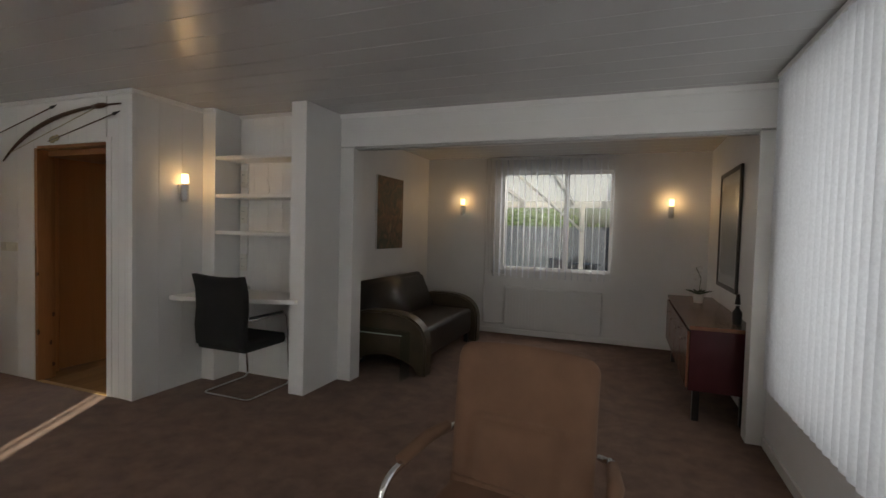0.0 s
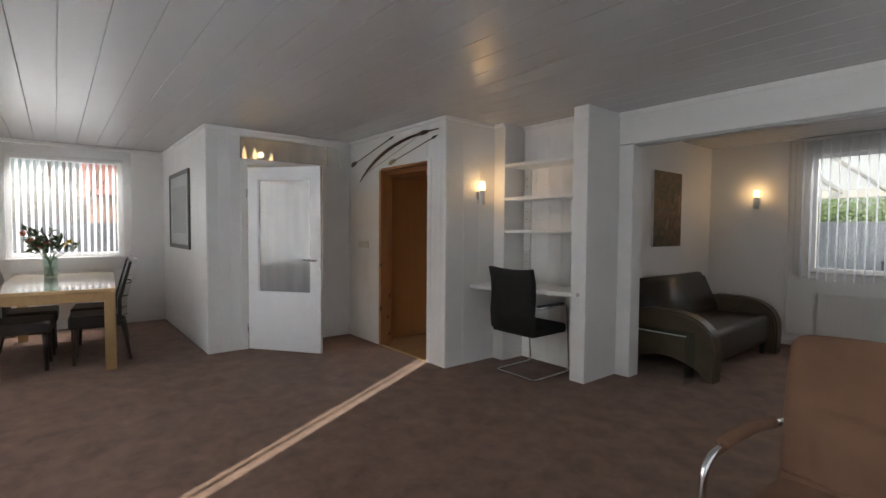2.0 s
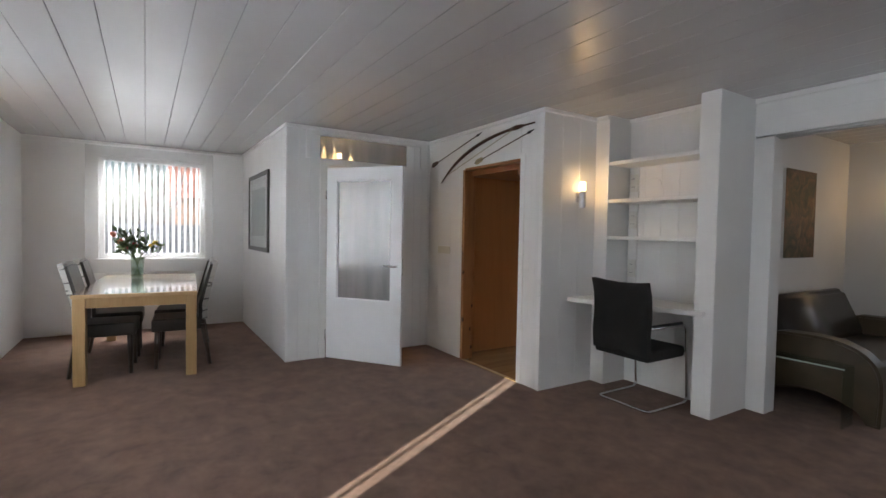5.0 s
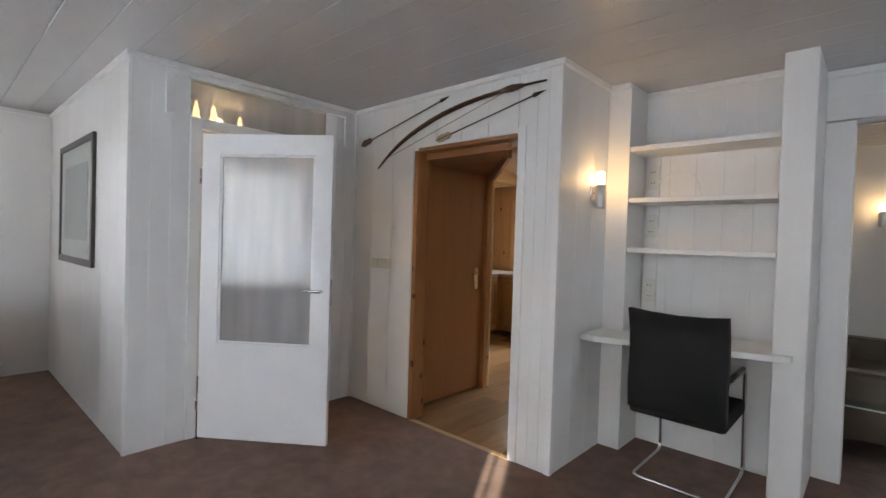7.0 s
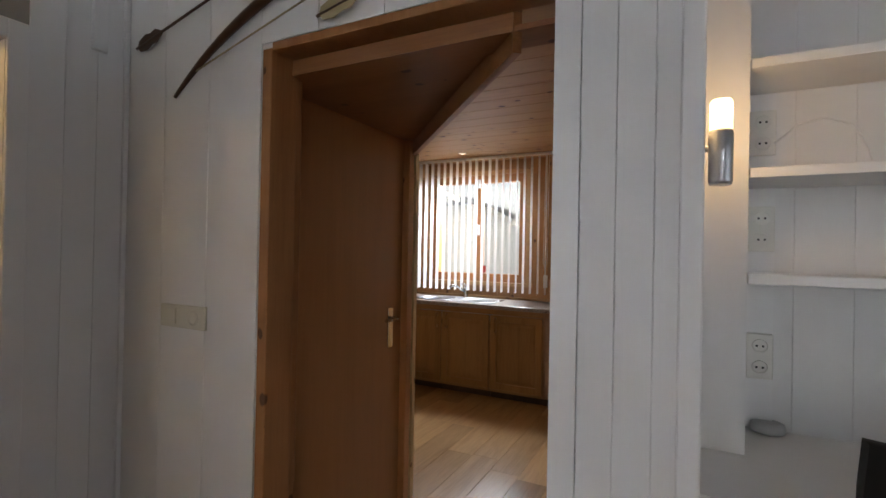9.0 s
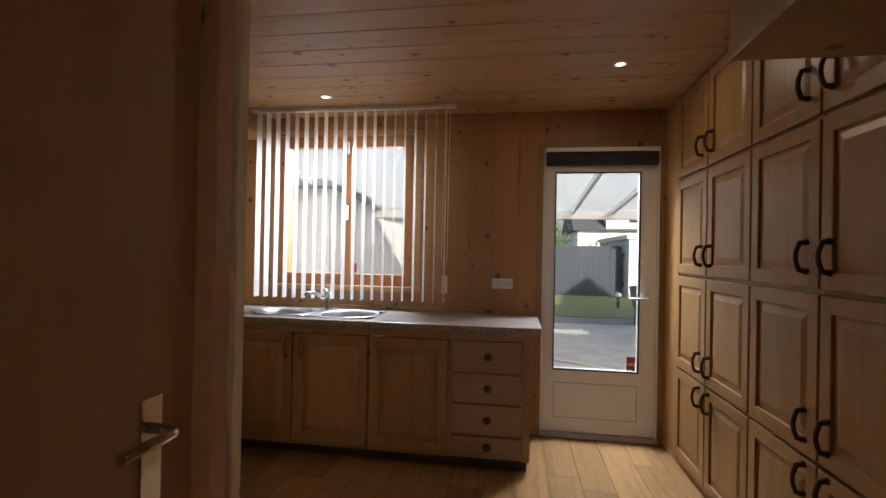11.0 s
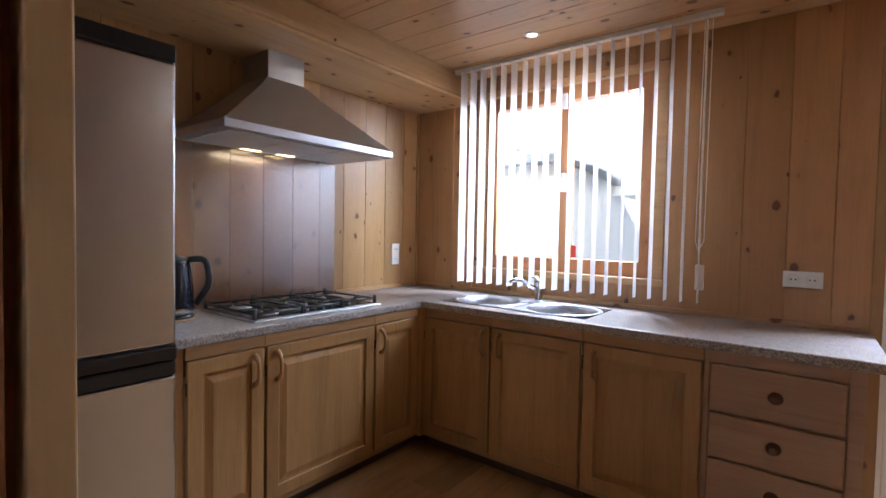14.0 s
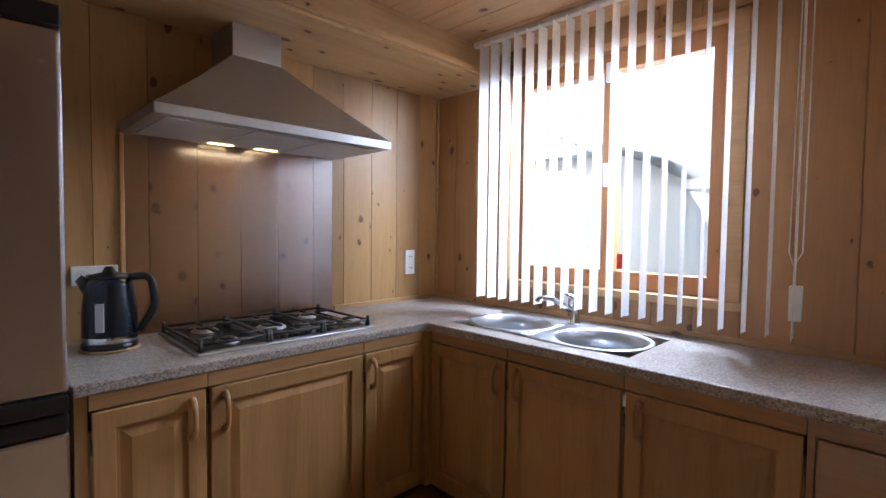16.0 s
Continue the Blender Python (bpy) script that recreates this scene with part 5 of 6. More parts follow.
def panel_door(parent, x0, x1, z0, z1, handle=None, wood=None, name="door", ring_handle=False):
    """A framed door with a raised panel, facing -y."""
    wood = wood or CABINET
    s = 0.062
    d = part(name, wall_with_holes(1, -0.02, 0, x0, x1, z0, z1, [(x0 + s, x1 - s, z0 + s, z1 - s)], 0.004), wood, parent)
    bm = boxes(((x0 + s, -0.008, z0 + s), (x1 - s, -0.001, z1 - s)))
    if x1 - x0 > 3 * s:
        a, b = (x0 + s + 0.012, z0 + s + 0.012), (x1 - s - 0.012, z1 - s - 0.012)
        v0 = [bm.verts.new((x, -0.008, z)) for x, z in ((a[0], a[1]), (b[0], a[1]), (b[0], b[1]), (a[0], b[1]))]
        v1 = [bm.verts.new((x, -0.0165, z)) for x, z in ((a[0] + 0.03, a[1] + 0.03), (b[0] - 0.03, a[1] + 0.03), (b[0] - 0.03, b[1] - 0.03), (a[0] + 0.03, b[1] - 0.03))]
        bm.faces.new(v1)
        for k in range(4):
            bm.faces.new((v0[k], v0[(k + 1) % 4], v1[(k + 1) % 4], v1[k]))
    part("door_panel", bm, wood, d)
    if handle is not None:
        if ring_handle:
            z = handle[1]
            pts = [(0, -0.012, z + 0.055), (0, -0.04, z + 0.05), (0, -0.05, z + 0.02), (0, -0.052, z), (0, -0.05, z - 0.02), (0, -0.04, z - 0.05), (0, -0.012, z - 0.055)]
            part("handle", tube(bmesh.new(), pts, [0.013, 0.01, 0.009, 0.009, 0.009, 0.01, 0.013], 8), BRONZE, d, "bronze bow handle", m=pose(handle[0], -0.01, 0))
        else:
            bow_handle(d, handle[0], handle[1])
    return d


def base_unit(m, x0, x1, label, handle_x, group="base cabinets", depth=0.55):
    u = thing("base_cabinet", label, "cabinet", m, group)
    part("carcass", boxes(((x0, 0.001, 0.07), (x1, depth, 0.75))), CABINET, u)
    part("face_rail", boxes(((x0, -0.014, 0.818), (x1, 0.001, 0.868)), bevel=0.001), CABINET_X, u)
    part("bottom_rail", boxes(((x0, -0.012, 0.07), (x1, 0.001, 0.095)), bevel=0.001), CABINET_X, u)
    part("plinth", boxes(((x0, 0.04, 0), (x1, 0.06, 0.07))), DARKWOOD, u)
    panel_door(u, x0 + 0.006, x1 - 0.006, 0.097, 0.812, (handle_x, 0.72))
    part("hinge", boxes(((x0 + 0.0005, -0.018, 0.68), (x0 + 0.007, -0.01, 0.73)), bevel=0.001), BLACKPLASTIC, u)
    return u


LEFT = pose(-6.285, 0, 0, 0, 0, 90)
REAR = pose(0, 6.17, 0)
base_unit(LEFT, 4.74, 5.083, "narrow oak base cabinet beside the fridge", 5.03, depth=0.6)
base_unit(LEFT, 5.085, 5.758, "wide oak base cabinet below the hob", 5.14, depth=0.6)
base_unit(LEFT, 5.76, 6.125, "narrow oak base cabinet in the corner", 5.80, depth=0.6)
base_unit(REAR, -6.24, -5.76, "oak base cabinet between the corner and the sink", -5.81, depth=0.65)
base_unit(REAR, -5.757, -5.234, "oak base cabinet below the sink", -5.70, depth=0.65)
base_unit(REAR, -5.230, -4.703, "oak base cabinet beside the drawers", -5.17, depth=0.65)
structure("trim_cabinet_corner", boxes(((-6.284, 6.125, 0.07), (-6.24, 6.17, 0.868)), ((KX0, 4.705, 0.0), (-6.285, 4.738, 0.868))), CABINET, "oak corner filler between cabinets", "trim")

dr = thing("drawer_unit", "oak drawer unit with four drawers and round knobs", "drawers", REAR)
part("carcass", boxes(((-4.70, 0.001, 0.07), (-4.185, 0.65, 0.868))), DRAWERWOOD, dr)
part("face_frame", boxes(((-4.70, -0.012, 0.07), (-4.682, 0.001, 0.868)), ((-4.232, -0.012, 0.07), (-4.185, 0.001, 0.868)), ((-4.682, -0.012, 0.82), (-4.232, 0.001, 0.868)), bevel=0.001), DRAWERWOOD, dr)
part("plinth", boxes(((-4.70, 0.03, 0), (-4.2, 0.05, 0.07))), DARKWOOD, dr)
for z0, z1 in ((0.617, 0.813), (0.422, 0.608), (0.222, 0.414), (0.08, 0.213)):
    d = part("drawer", box(bmesh.new(), (-4.678, -0.02, z0), (-4.236, 0, z1), 0.006), DRAWERWOOD, dr)
    k = part("knob", lathe(bmesh.new(), [(0.024, 0.0), (0.026, 0.004), (0.024, 0.008), (0.012, 0.009), (0.012, 0.02), (0.018, 0.026), (0.012, 0.032)], seg=16), BRONZE, d, "round bronze knob")
    k.matrix_basis = pose(-4.45, -0.02, (z0 + z1) / 2, 90)

wt = thing("worktop", "speckled grey-brown laminate worktop in an L", "worktop")
part("board", wall_with_holes(2, 0.868, 0.908, KX0 + 0.002, -4.12, 4.70, KY1 - 0.002, [(-6.267, -4.12, 4.70, 6.15), (-6.20, -5.265, 6.26, 6.70)], 0.006), GRANITE, wt)
part("upstand", boxes(((KX0 + 0.013, 5.995, 0.909), (KX0 + 0.03, KY1 - 0.02, 0.935)), ((KX0 + 0.03, KY1 - 0.03, 0.909), (-4.16, KY1 - 0.013, 0.935)), bevel=0.003), PINE_X, wt, "pine upstand strip")

# Double round sink with mixer tap.
sk = thing("kitchen_sink", "double round stainless steel sink set into the worktop", "sink")
SEG = 36
def bowl(cx, cy, inner, outer, toward):
    bm = bmesh.new()
    rings = []
    ang = [2 * math.pi * k / SEG for k in range(SEG)]
    def edge(a):
        if math.cos(a) * toward > 0.05:
            return min(0.2525 / abs(math.cos(a)), outer / max(abs(math.sin(a)), 0.2) if abs(math.sin(a)) > 0.7 else 9)
        return outer
    for r, z in ((None, 0.9085), (None, 0.913), (inner + 0.012, 0.914), (inner, 0.909), (inner * 0.97, 0.86), (inner * 0.9, 0.78), (inner * 0.78, 0.765), (0.02, 0.76)):
        rings.append([bm.verts.new((cx + math.cos(a) * (r or edge(a)), cy + math.sin(a) * (r or edge(a)), z)) for a in ang])
    skin(bm, rings, False)
    bm.faces.new(rings[-1])
    bmesh.ops.recalc_face_normals(bm, faces=bm.faces)
    return bm
for cx, cy, toward in ((-5.985, 6.485, 1), (-5.48, 6.465, -1)):
    b = part("bowl", bowl(cx, cy, 0.195, 0.224, toward), SINKSTEEL, sk)
    part("drain", lathe(bmesh.new(), [(0.035, 0.7615), (0.036, 0.764), (0.02, 0.763)], (cx, cy, 0), 16), CHROME, b)
part("tap_deck", boxes(((-5.83, 6.60, 0.9085), (-5.63, 6.73, 0.9145)), bevel=0.002), SINKSTEEL, sk)
tp = thing("mixer_tap", "chrome single-lever mixer tap behind the sink", "tap", pose(-5.72, 6.66, 0.9145))
part("body", lathe(bmesh.new(), [(0.03, 0), (0.027, 0.01), (0.024, 0.09), (0.026, 0.11), (0.02, 0.125)]), CHROME, tp)
part("spout", tube(bmesh.new(), rounded([(0, 0, 0.06), (-0.07, -0.09, 0.13), (-0.115, -0.15, 0.135), (-0.12, -0.157, 0.115)], 0.02), [0.014] * 13 + [0.012], 10), CHROME, tp)
part("lever", tube(bmesh.new(), [(0, 0, 0.125), (0.0, 0.0, 0.135), (-0.03, -0.05, 0.155)], [0.02, 0.016, 0.007], 8), CHROME, tp)

# Gas hob with five burners.
hb = thing("gas_hob", "stainless steel gas hob with black cast iron grates", "hob", pose(0, -0.286, 0.908) @ Matrix.Diagonal((1, 1.045, 0.8, 1)))
part("tray", boxes(((-6.86, 5.13, 0.0), (-6.345, 5.90, 0.012)), bevel=0.005), SINKSTEEL, hb)
part("well", boxes(((-6.845, 5.145, 0.012), (-6.385, 5.885, 0.0145)), bevel=0.001), plain("dark_enamel", (0.05, 0.048, 0.046), 0.25, 0.5), hb)
burners = [(-6.74, 5.28, 0.045), (-6.48, 5.28, 0.038), (-6.62, 5.52, 0.055), (-6.74, 5.76, 0.038), (-6.48, 5.74, 0.03)]
for x, yy, r in burners:
    b = part("burner", lathe(bmesh.new(), [(r * 1.2, 0.012), (r * 1.2, 0.02), (r * 0.95, 0.022), (r * 0.95, 0.03), (r * 0.7, 0.031)], (x, yy, 0), 20), SINKSTEEL, hb)
    part("burner_cap", lathe(bmesh.new(), [(r * 0.75, 0.031), (r * 0.78, 0.036), (r * 0.6, 0.04)], (x, yy, 0), 20), IRON, b)
for y0, y1 in ((5.15, 5.40), (5.41, 5.64), (5.65, 5.88)):
    bm = bmesh.new()
    loop = [(-6.84, y0, 0.045), (-6.84, y1, 0.045), (-6.38, y1, 0.045), (-6.38, y0, 0.045), (-6.84, y0, 0.045)]
    tube(bm, loop, 0.008, 6)
    ym = (y0 + y1) / 2
    for a, b in (((-6.84, ym), (-6.77, ym)), ((-6.70, ym), (-6.53, ym)), ((-6.45, ym), (-6.38, ym))):
        tube(bm, [(a[0], a[1], 0.045), (b[0], b[1], 0.045)], 0.008, 6)
    for x in (-6.74, -6.48):
        tube(bm, [(x, y0, 0.045), (x, y0 + 0.07, 0.045)], 0.008, 6)
        tube(bm, [(x, y1 - 0.07, 0.045), (x, y1, 0.045)], 0.008, 6)
    for x in (-6.84, -6.38):
        for yy in (y0, y1):
            tube(bm, [(x, yy, 0.012), (x, yy, 0.07)], [0.011, 0.008], 6)
    part("grate", bm, IRON, hb, "black cast iron grate")
for k in range(5):
    part("knob", lathe(bmesh.new(), [(0.016, 0.012), (0.016, 0.03), (0.012, 0.032)], (-6.40 - 0.0, 5.585 + 0.055 * (k - 2), 0), 12), BLACKPLASTIC, hb)

# Chimney hood.
ho = thing("cooker_hood", "stainless steel chimney cooker hood with two lit lamps", "cooker hood")
part("lip", boxes(((KX0 + 0.012, 4.955, 1.782), (-6.39, 6.006, 1.822)), bevel=0.003), STEEL, ho)
bm = bmesh.new()
secs = []
for t in [k / 8 for k in range(9)]:
    e = (1 - t) ** 1.08
    y0, y1, x1 = 5.325 + (4.957 - 5.325) * e, 5.555 + (6.004 - 5.555) * e, -6.65 + 0.258 * e
    z = 1.822 + 0.318 * t
    secs.append([bm.verts.new(p) for p in ((KX0 + 0.013, y0, z), (x1, y0, z), (x1, y1, z), (KX0 + 0.013, y1, z))])
for a, b in zip(secs, secs[1:]):
    for k in range(4):
        bm.faces.new((a[k], a[(k + 1) % 4], b[(k + 1) % 4], b[k]))
bm.faces.new(secs[-1])
part("canopy", bm, STEEL, ho)
part("chimney", boxes(((KX0 + 0.013, 5.327, 2.14), (-6.652, 5.553, 2.284)), bevel=0.003), STEEL, ho)
part("filter", boxes(((KX0 + 0.05, 5.0, 1.776), (-6.43, 5.32, 1.781)), ((KX0 + 0.05, 5.33, 1.776), (-6.43, 5.64, 1.781)), ((KX0 + 0.05, 5.65, 1.776), (-6.43, 5.96, 1.781))), FLAKE, ho, "grey grease filters")
for yy in (5.29, 5.51):
    part("lamp", boxes(((-6.86, yy, 1.773), (-6.83, yy + 0.11, 1.7755))), HOODGLOW, ho, "lit hood lamp")
window_light("hood_lamp_light", (-6.7, 5.43, 1.765), (-6.7, 5.43, 0.9), 0.08, 0.35, 0.5, (1.0, 0.75, 0.4))
tagged(part("splash_panel", boxes(((KX0 + 0.0135, 4.968, 0.912), (KX0 + 0.0195, 5.985, 1.774)), bevel=0.001), SPLASH), "glossy see-through splash panel over pine boards", "splashback")

# Fridge.
fr = thing("fridge_freezer", "tall brushed steel fridge freezer with black trim", "fridge", pose(-6.22, 4.39, 0))
part("body", box(bmesh.new(), (-0.64, -0.295, 0.02), (-0.065, 0.295, 1.99), 0.004), FLAKE, fr)
part("upper_door", box(bmesh.new(), (-0.063, -0.297, 0.902), (0, 0.297, 1.935), 0.012, 3), STEEL_DOOR, fr)
part("lower_door", box(bmesh.new(), (-0.063, -0.297, 0.05), (0, 0.297, 0.79), 0.012, 3), STEEL_DOOR, fr)
part("handle_band", boxes(((-0.06, -0.296, 0.792), (0.004, 0.296, 0.845)), ((-0.06, -0.296, 0.85), (0.012, 0.296, 0.90)), bevel=0.008), BLACKPLASTIC, fr, "black handle band")
part("top_trim", box(bmesh.new(), (-0.063, -0.297, 1.937), (0.003, 0.297, 2.0), 0.006), BLACKPLASTIC, fr, "black top trim")
part("badge", boxes(((0.0, 0.245, 1.83), (0.0025, 0.26, 1.84))), CHROME, fr)

# Kettle on a round board.
tagged(part("round_board", lathe(bmesh.new(), [(0.098, 0), (0.1, 0.004), (0.098, 0.01)], seg=28), OAK, m=pose(-6.71, 4.875, 0.908)), "round pale wooden board below the kettle", "board")
ke = thing("kettle", "black and dark glass electric kettle", "kettle", pose(-6.71, 4.875, 0.918, 0, 0, 60) @ Matrix.Scale(1.19, 4))
part("base", lathe(bmesh.new(), [(0.078, 0), (0.08, 0.006), (0.076, 0.018)]), BLACKPLASTIC, ke)
part("body", lathe(bmesh.new(), [(0.074, 0.02), (0.078, 0.03), (0.076, 0.12), (0.066, 0.2), (0.06, 0.225)]), plain("dark_glossy_kettle", (0.015, 0.018, 0.025), 0.08, 0.2, relief=0.0), ke)
part("band", lathe(bmesh.new(), [(0.0785, 0.022), (0.0795, 0.03), (0.0785, 0.04)], caps=False), CHROME, ke)
part("lid", lathe(bmesh.new(), [(0.061, 0.225), (0.058, 0.235), (0.02, 0.243), (0.012, 0.26), (0.004, 0.262)]), BLACKPLASTIC, ke)
part("handle", tube(bmesh.new(), rounded([(0.055, 0, 0.225), (0.12, 0, 0.235), (0.135, 0, 0.13), (0.085, 0, 0.05)], 0.035), 0.013, 8), BLACKPLASTIC, ke)
part("spout", tube(bmesh.new(), [(-0.05, 0, 0.19), (-0.085, 0, 0.222)], [0.03, 0.014], 8), BLACKPLASTIC, ke)
part("gauge", boxes(((-0.012, -0.081, 0.06), (0.012, -0.0735, 0.15)), bevel=0.002), FLAKE, ke)

socket("wall_socket", pose(KX0 + 0.012, 6.58, 1.165, 0, 0, 90), "white double socket on the pine wall beside the hob")
socket("wall_socket", pose(KX0 + 0.012, 4.86, 1.18, 0, 0, 90), "white double socket behind the kettle", vertical=False)
socket("wall_socket", pose(-4.388, KY1 - 0.012, 1.14), "grey double socket and switch near the garden door", vertical=False)

# Tall cupboards beside the garden door.
for k in range(4):
    y1 = 6.545 - 0.51 * k
    cu = thing("tall_cupboard", "full-height oak cupboard with panelled doors and bow handles", "cupboard", pose(-3.2, y1, 0, 0, 0, -90), "tall cupboards")
    part("carcass", boxes(((0.001, 0.001, 0.0), (0.508, 0.52, 2.455))), CABINET, cu)
    hx = 0.44 if k % 2 == 0 else 0.065
    for z0, z1, hz in ((0.06, 0.635, 0.56), (0.65, 1.245, 0.76), (1.265, 1.875, 1.38), (1.895, 2.44, 2.02)):
        panel_door(cu, 0.006, 0.503, z0, z1, (hx, hz), ring_handle=True)
structure("trim_cupboard_end", boxes(((-3.205, 6.546, 0), (KX1 - 0.1, KY1 - 0.012, 2.46))), PINE, "pine filler beside the tall cupboards", "trim")

passage_art = picture("canvas_painting", pose(-3.80, 3.42, 2.02, 0, 0, -90), 0.37, 0.85, 0, 0, None, ABSTRACT, "red and pink block painting on canvas in the passage", depth=0.025, edge_mat=ABSTRACT)
DARKRED = plain("dark_red_paint", (0.16, 0.05, 0.045), 0.6, vary=0.3, scale=12)
for x0, x1, z0, z1 in ((-0.12, 0.06, -0.33, -0.06), (-0.15, -0.02, 0.02, 0.2), (0.04, 0.16, 0.1, 0.34)):
    part("painted_block", boxes(((x0, -0.0305, z0), (x1, -0.0282, z1))), DARKRED, passage_art, "dark red painted block")

# ---- outside ----
bm = bmesh.new()
box(bm, (-300, -300, -0.4), (300, 300, -0.12))
structure("ground", bm, SOIL, "bare grey garden ground", "ground")
structure("pavement_patio", boxes(((-7.5, KY1 + 0.16, -0.2), (1.2, 13.5, -0.07))), STONE, "grey paved patio behind the house", "patio")
bm = boxes(((-12, 15.0, -0.14), (0.0, 21.2, -0.105)))
structure("pavement_lawn", bm, LAWN, "pale worn lawn before the fence", "lawn")
bm = tube(bmesh.new(), [(-5.2, 10.2, -0.06), (-4.2, 10.0, -0.055), (-3.4, 9.6, -0.055), (-2.6, 9.0, -0.06)], 0.015, 6)
tagged(part("garden_hose", bm, SOCKETWHITE), "pale garden hose lying on the patio", "hose")

ca = thing("patio_canopy", "white translucent canopy on white posts over the patio", "canopy")
part("roof_sheet", prism(bmesh.new(), [(KY1 + 0.2, 2.78), (12.9, 2.28), (12.9, 2.26), (KY1 + 0.2, 2.76)], -7.6, 1.6, 0), CANOPY, ca)
for x in (-7.5, -5.3, -3.2, -2.45, -1.2, 0.1, 1.5):
    part("rafter", prism(bmesh.new(), [(KY1 + 0.2, 2.755), (12.85, 2.255), (12.85, 2.17), (KY1 + 0.2, 2.67)], x - 0.03, x + 0.03, 0), PVC, ca)
part("gutter_beam", boxes(((-7.6, 12.8, 2.08), (1.6, 12.95, 2.25)), bevel=0.01), PVC, ca)
for x in (-7.5, -5.2, -0.95, 1.5):
    part("post", boxes(((x - 0.05, 12.78, -0.12), (x + 0.05, 12.88, 2.1)), bevel=0.005), PVC, ca)
br = part("brace", tube(bmesh.new(), [(-1.9, 8.0, 2.62), (-0.95, 12.8, 1.5)], 0.03, 6), PVC, ca)

fe = thing("garden_fence", "tall dark blue-grey board fence behind the lawn", "fence")
bmx = box(bmesh.new(), (-0.098, 0, -0.15), (0.098, 0.02, 1.72), 0.003, 1)
board = mesh_of("fence_board", bmx, DARKBLUE)
for k in range(46):
    part("fence_board", board, None, fe, m=pose(-9.6 + 0.2 * k, 21.2, 0))
part("rail", boxes(((-9.7, 21.22, 1.4), (-0.4, 21.26, 1.48)), ((-9.7, 21.22, 0.3), (-0.4, 21.26, 0.38))), DARKBLUE, fe)


def house(name, label, x0, x1, y0, y1, eaves, ridge, along, wall_mat, roof_mat, windows=()):
    h = thing(name, label, "house", pose((x0 + x1) / 2, (y0 + y1) / 2, -0.12))
    w, d = (x1 - x0) / 2, (y1 - y0) / 2
    part("wall", box(bmesh.new(), (-w, -d, 0), (w, d, eaves)), wall_mat, h)
    o = 0.3
    if along == 0:
        bm = prism(bmesh.new(), [(-d - o, eaves - 0.1), (0, ridge), (d + o, eaves - 0.1), (0, ridge - 0.3), ][:3], -w - o, w + o, 0)
    else:
        bm = prism(bmesh.new(), [(-w - o, eaves - 0.1), (0, ridge), (w + o, eaves - 0.1)], -d - o, d + o, 1)
    part("roof", bm, roof_mat, h)
    for a, b in windows:
        win = part("window", boxes((a, b), bevel=0.01), TRIM, h)
    return h


g = thing("garage", "low white rendered garage with a pale door", "garage", pose(-0.38, 20.6, -0.12))
part("wall", box(bmesh.new(), (0, 0, 0), (5.0, 6, 2.1)), RENDERED, g)
part("roof_edge", box(bmesh.new(), (-0.1, -0.1, 2.1), (5.1, 6.1, 2.25)), PVC, g)
part("brick_panel", boxes(((1.07, -0.02, 0), (2.6, 0.0, 1.95))), BRICK, g)
part("door", boxes(((0.33, -0.03, 0), (0.88, 0.0, 1.66))), PVC, g)
hs = house("house", "white house with a steep dark roof and a dormer", -0.6, 6.4, 33, 40, 3.1, 5.4, 0, RENDERED, SLATE)
dm = part("dormer", boxes(((-1.85, -3.6, 3.0), (0.26, -1.0, 4.25))), RENDERED, hs)
part("dormer_window", boxes(((-0.55, -3.64, 3.5), (-0.05, -3.6, 4.0))), plain("dark_window", (0.03, 0.035, 0.04), 0.1), dm)
house("house", "low white outbuilding with a pale grey sloping roof", -16.5, -7.3, 10.5, 17, 2.6, 4.6, 1, RENDERED, plain("pale_grey_roof", (0.34, 0.35, 0.37), 0.7, vary=0.25))
house("house", "brick house with a red tiled roof across the street", -24, -17, 1.0, 12, 2.5, 6.2, 1, BRICK, REDTILE)
# Added out of view: blocks direct sun from the side window blind.
house("house", "unseen brick house added to keep the sun off the side window", 4.2, 10, -10.6, 4.5, 6.6, 9.0, 1, BRICK, REDTILE)
fe3 = thing("garden_fence", "dark board fence in front of the dining window", "fence")
bmx = box(bmesh.new(), (0, -0.098, -0.15), (0.02, 0.098, 1.45), 0.003, 1)
board2 = mesh_of("fence_board", bmx, DARKBLUE)
for k in range(40):
    part("fence_board", board2, None, fe3, m=pose(-12.5, -4 + 0.2 * k, 0))
part("rail", boxes(((-12.53, -4.1, 1.1), (-12.5, 3.9, 1.18))), DARKBLUE, fe3)


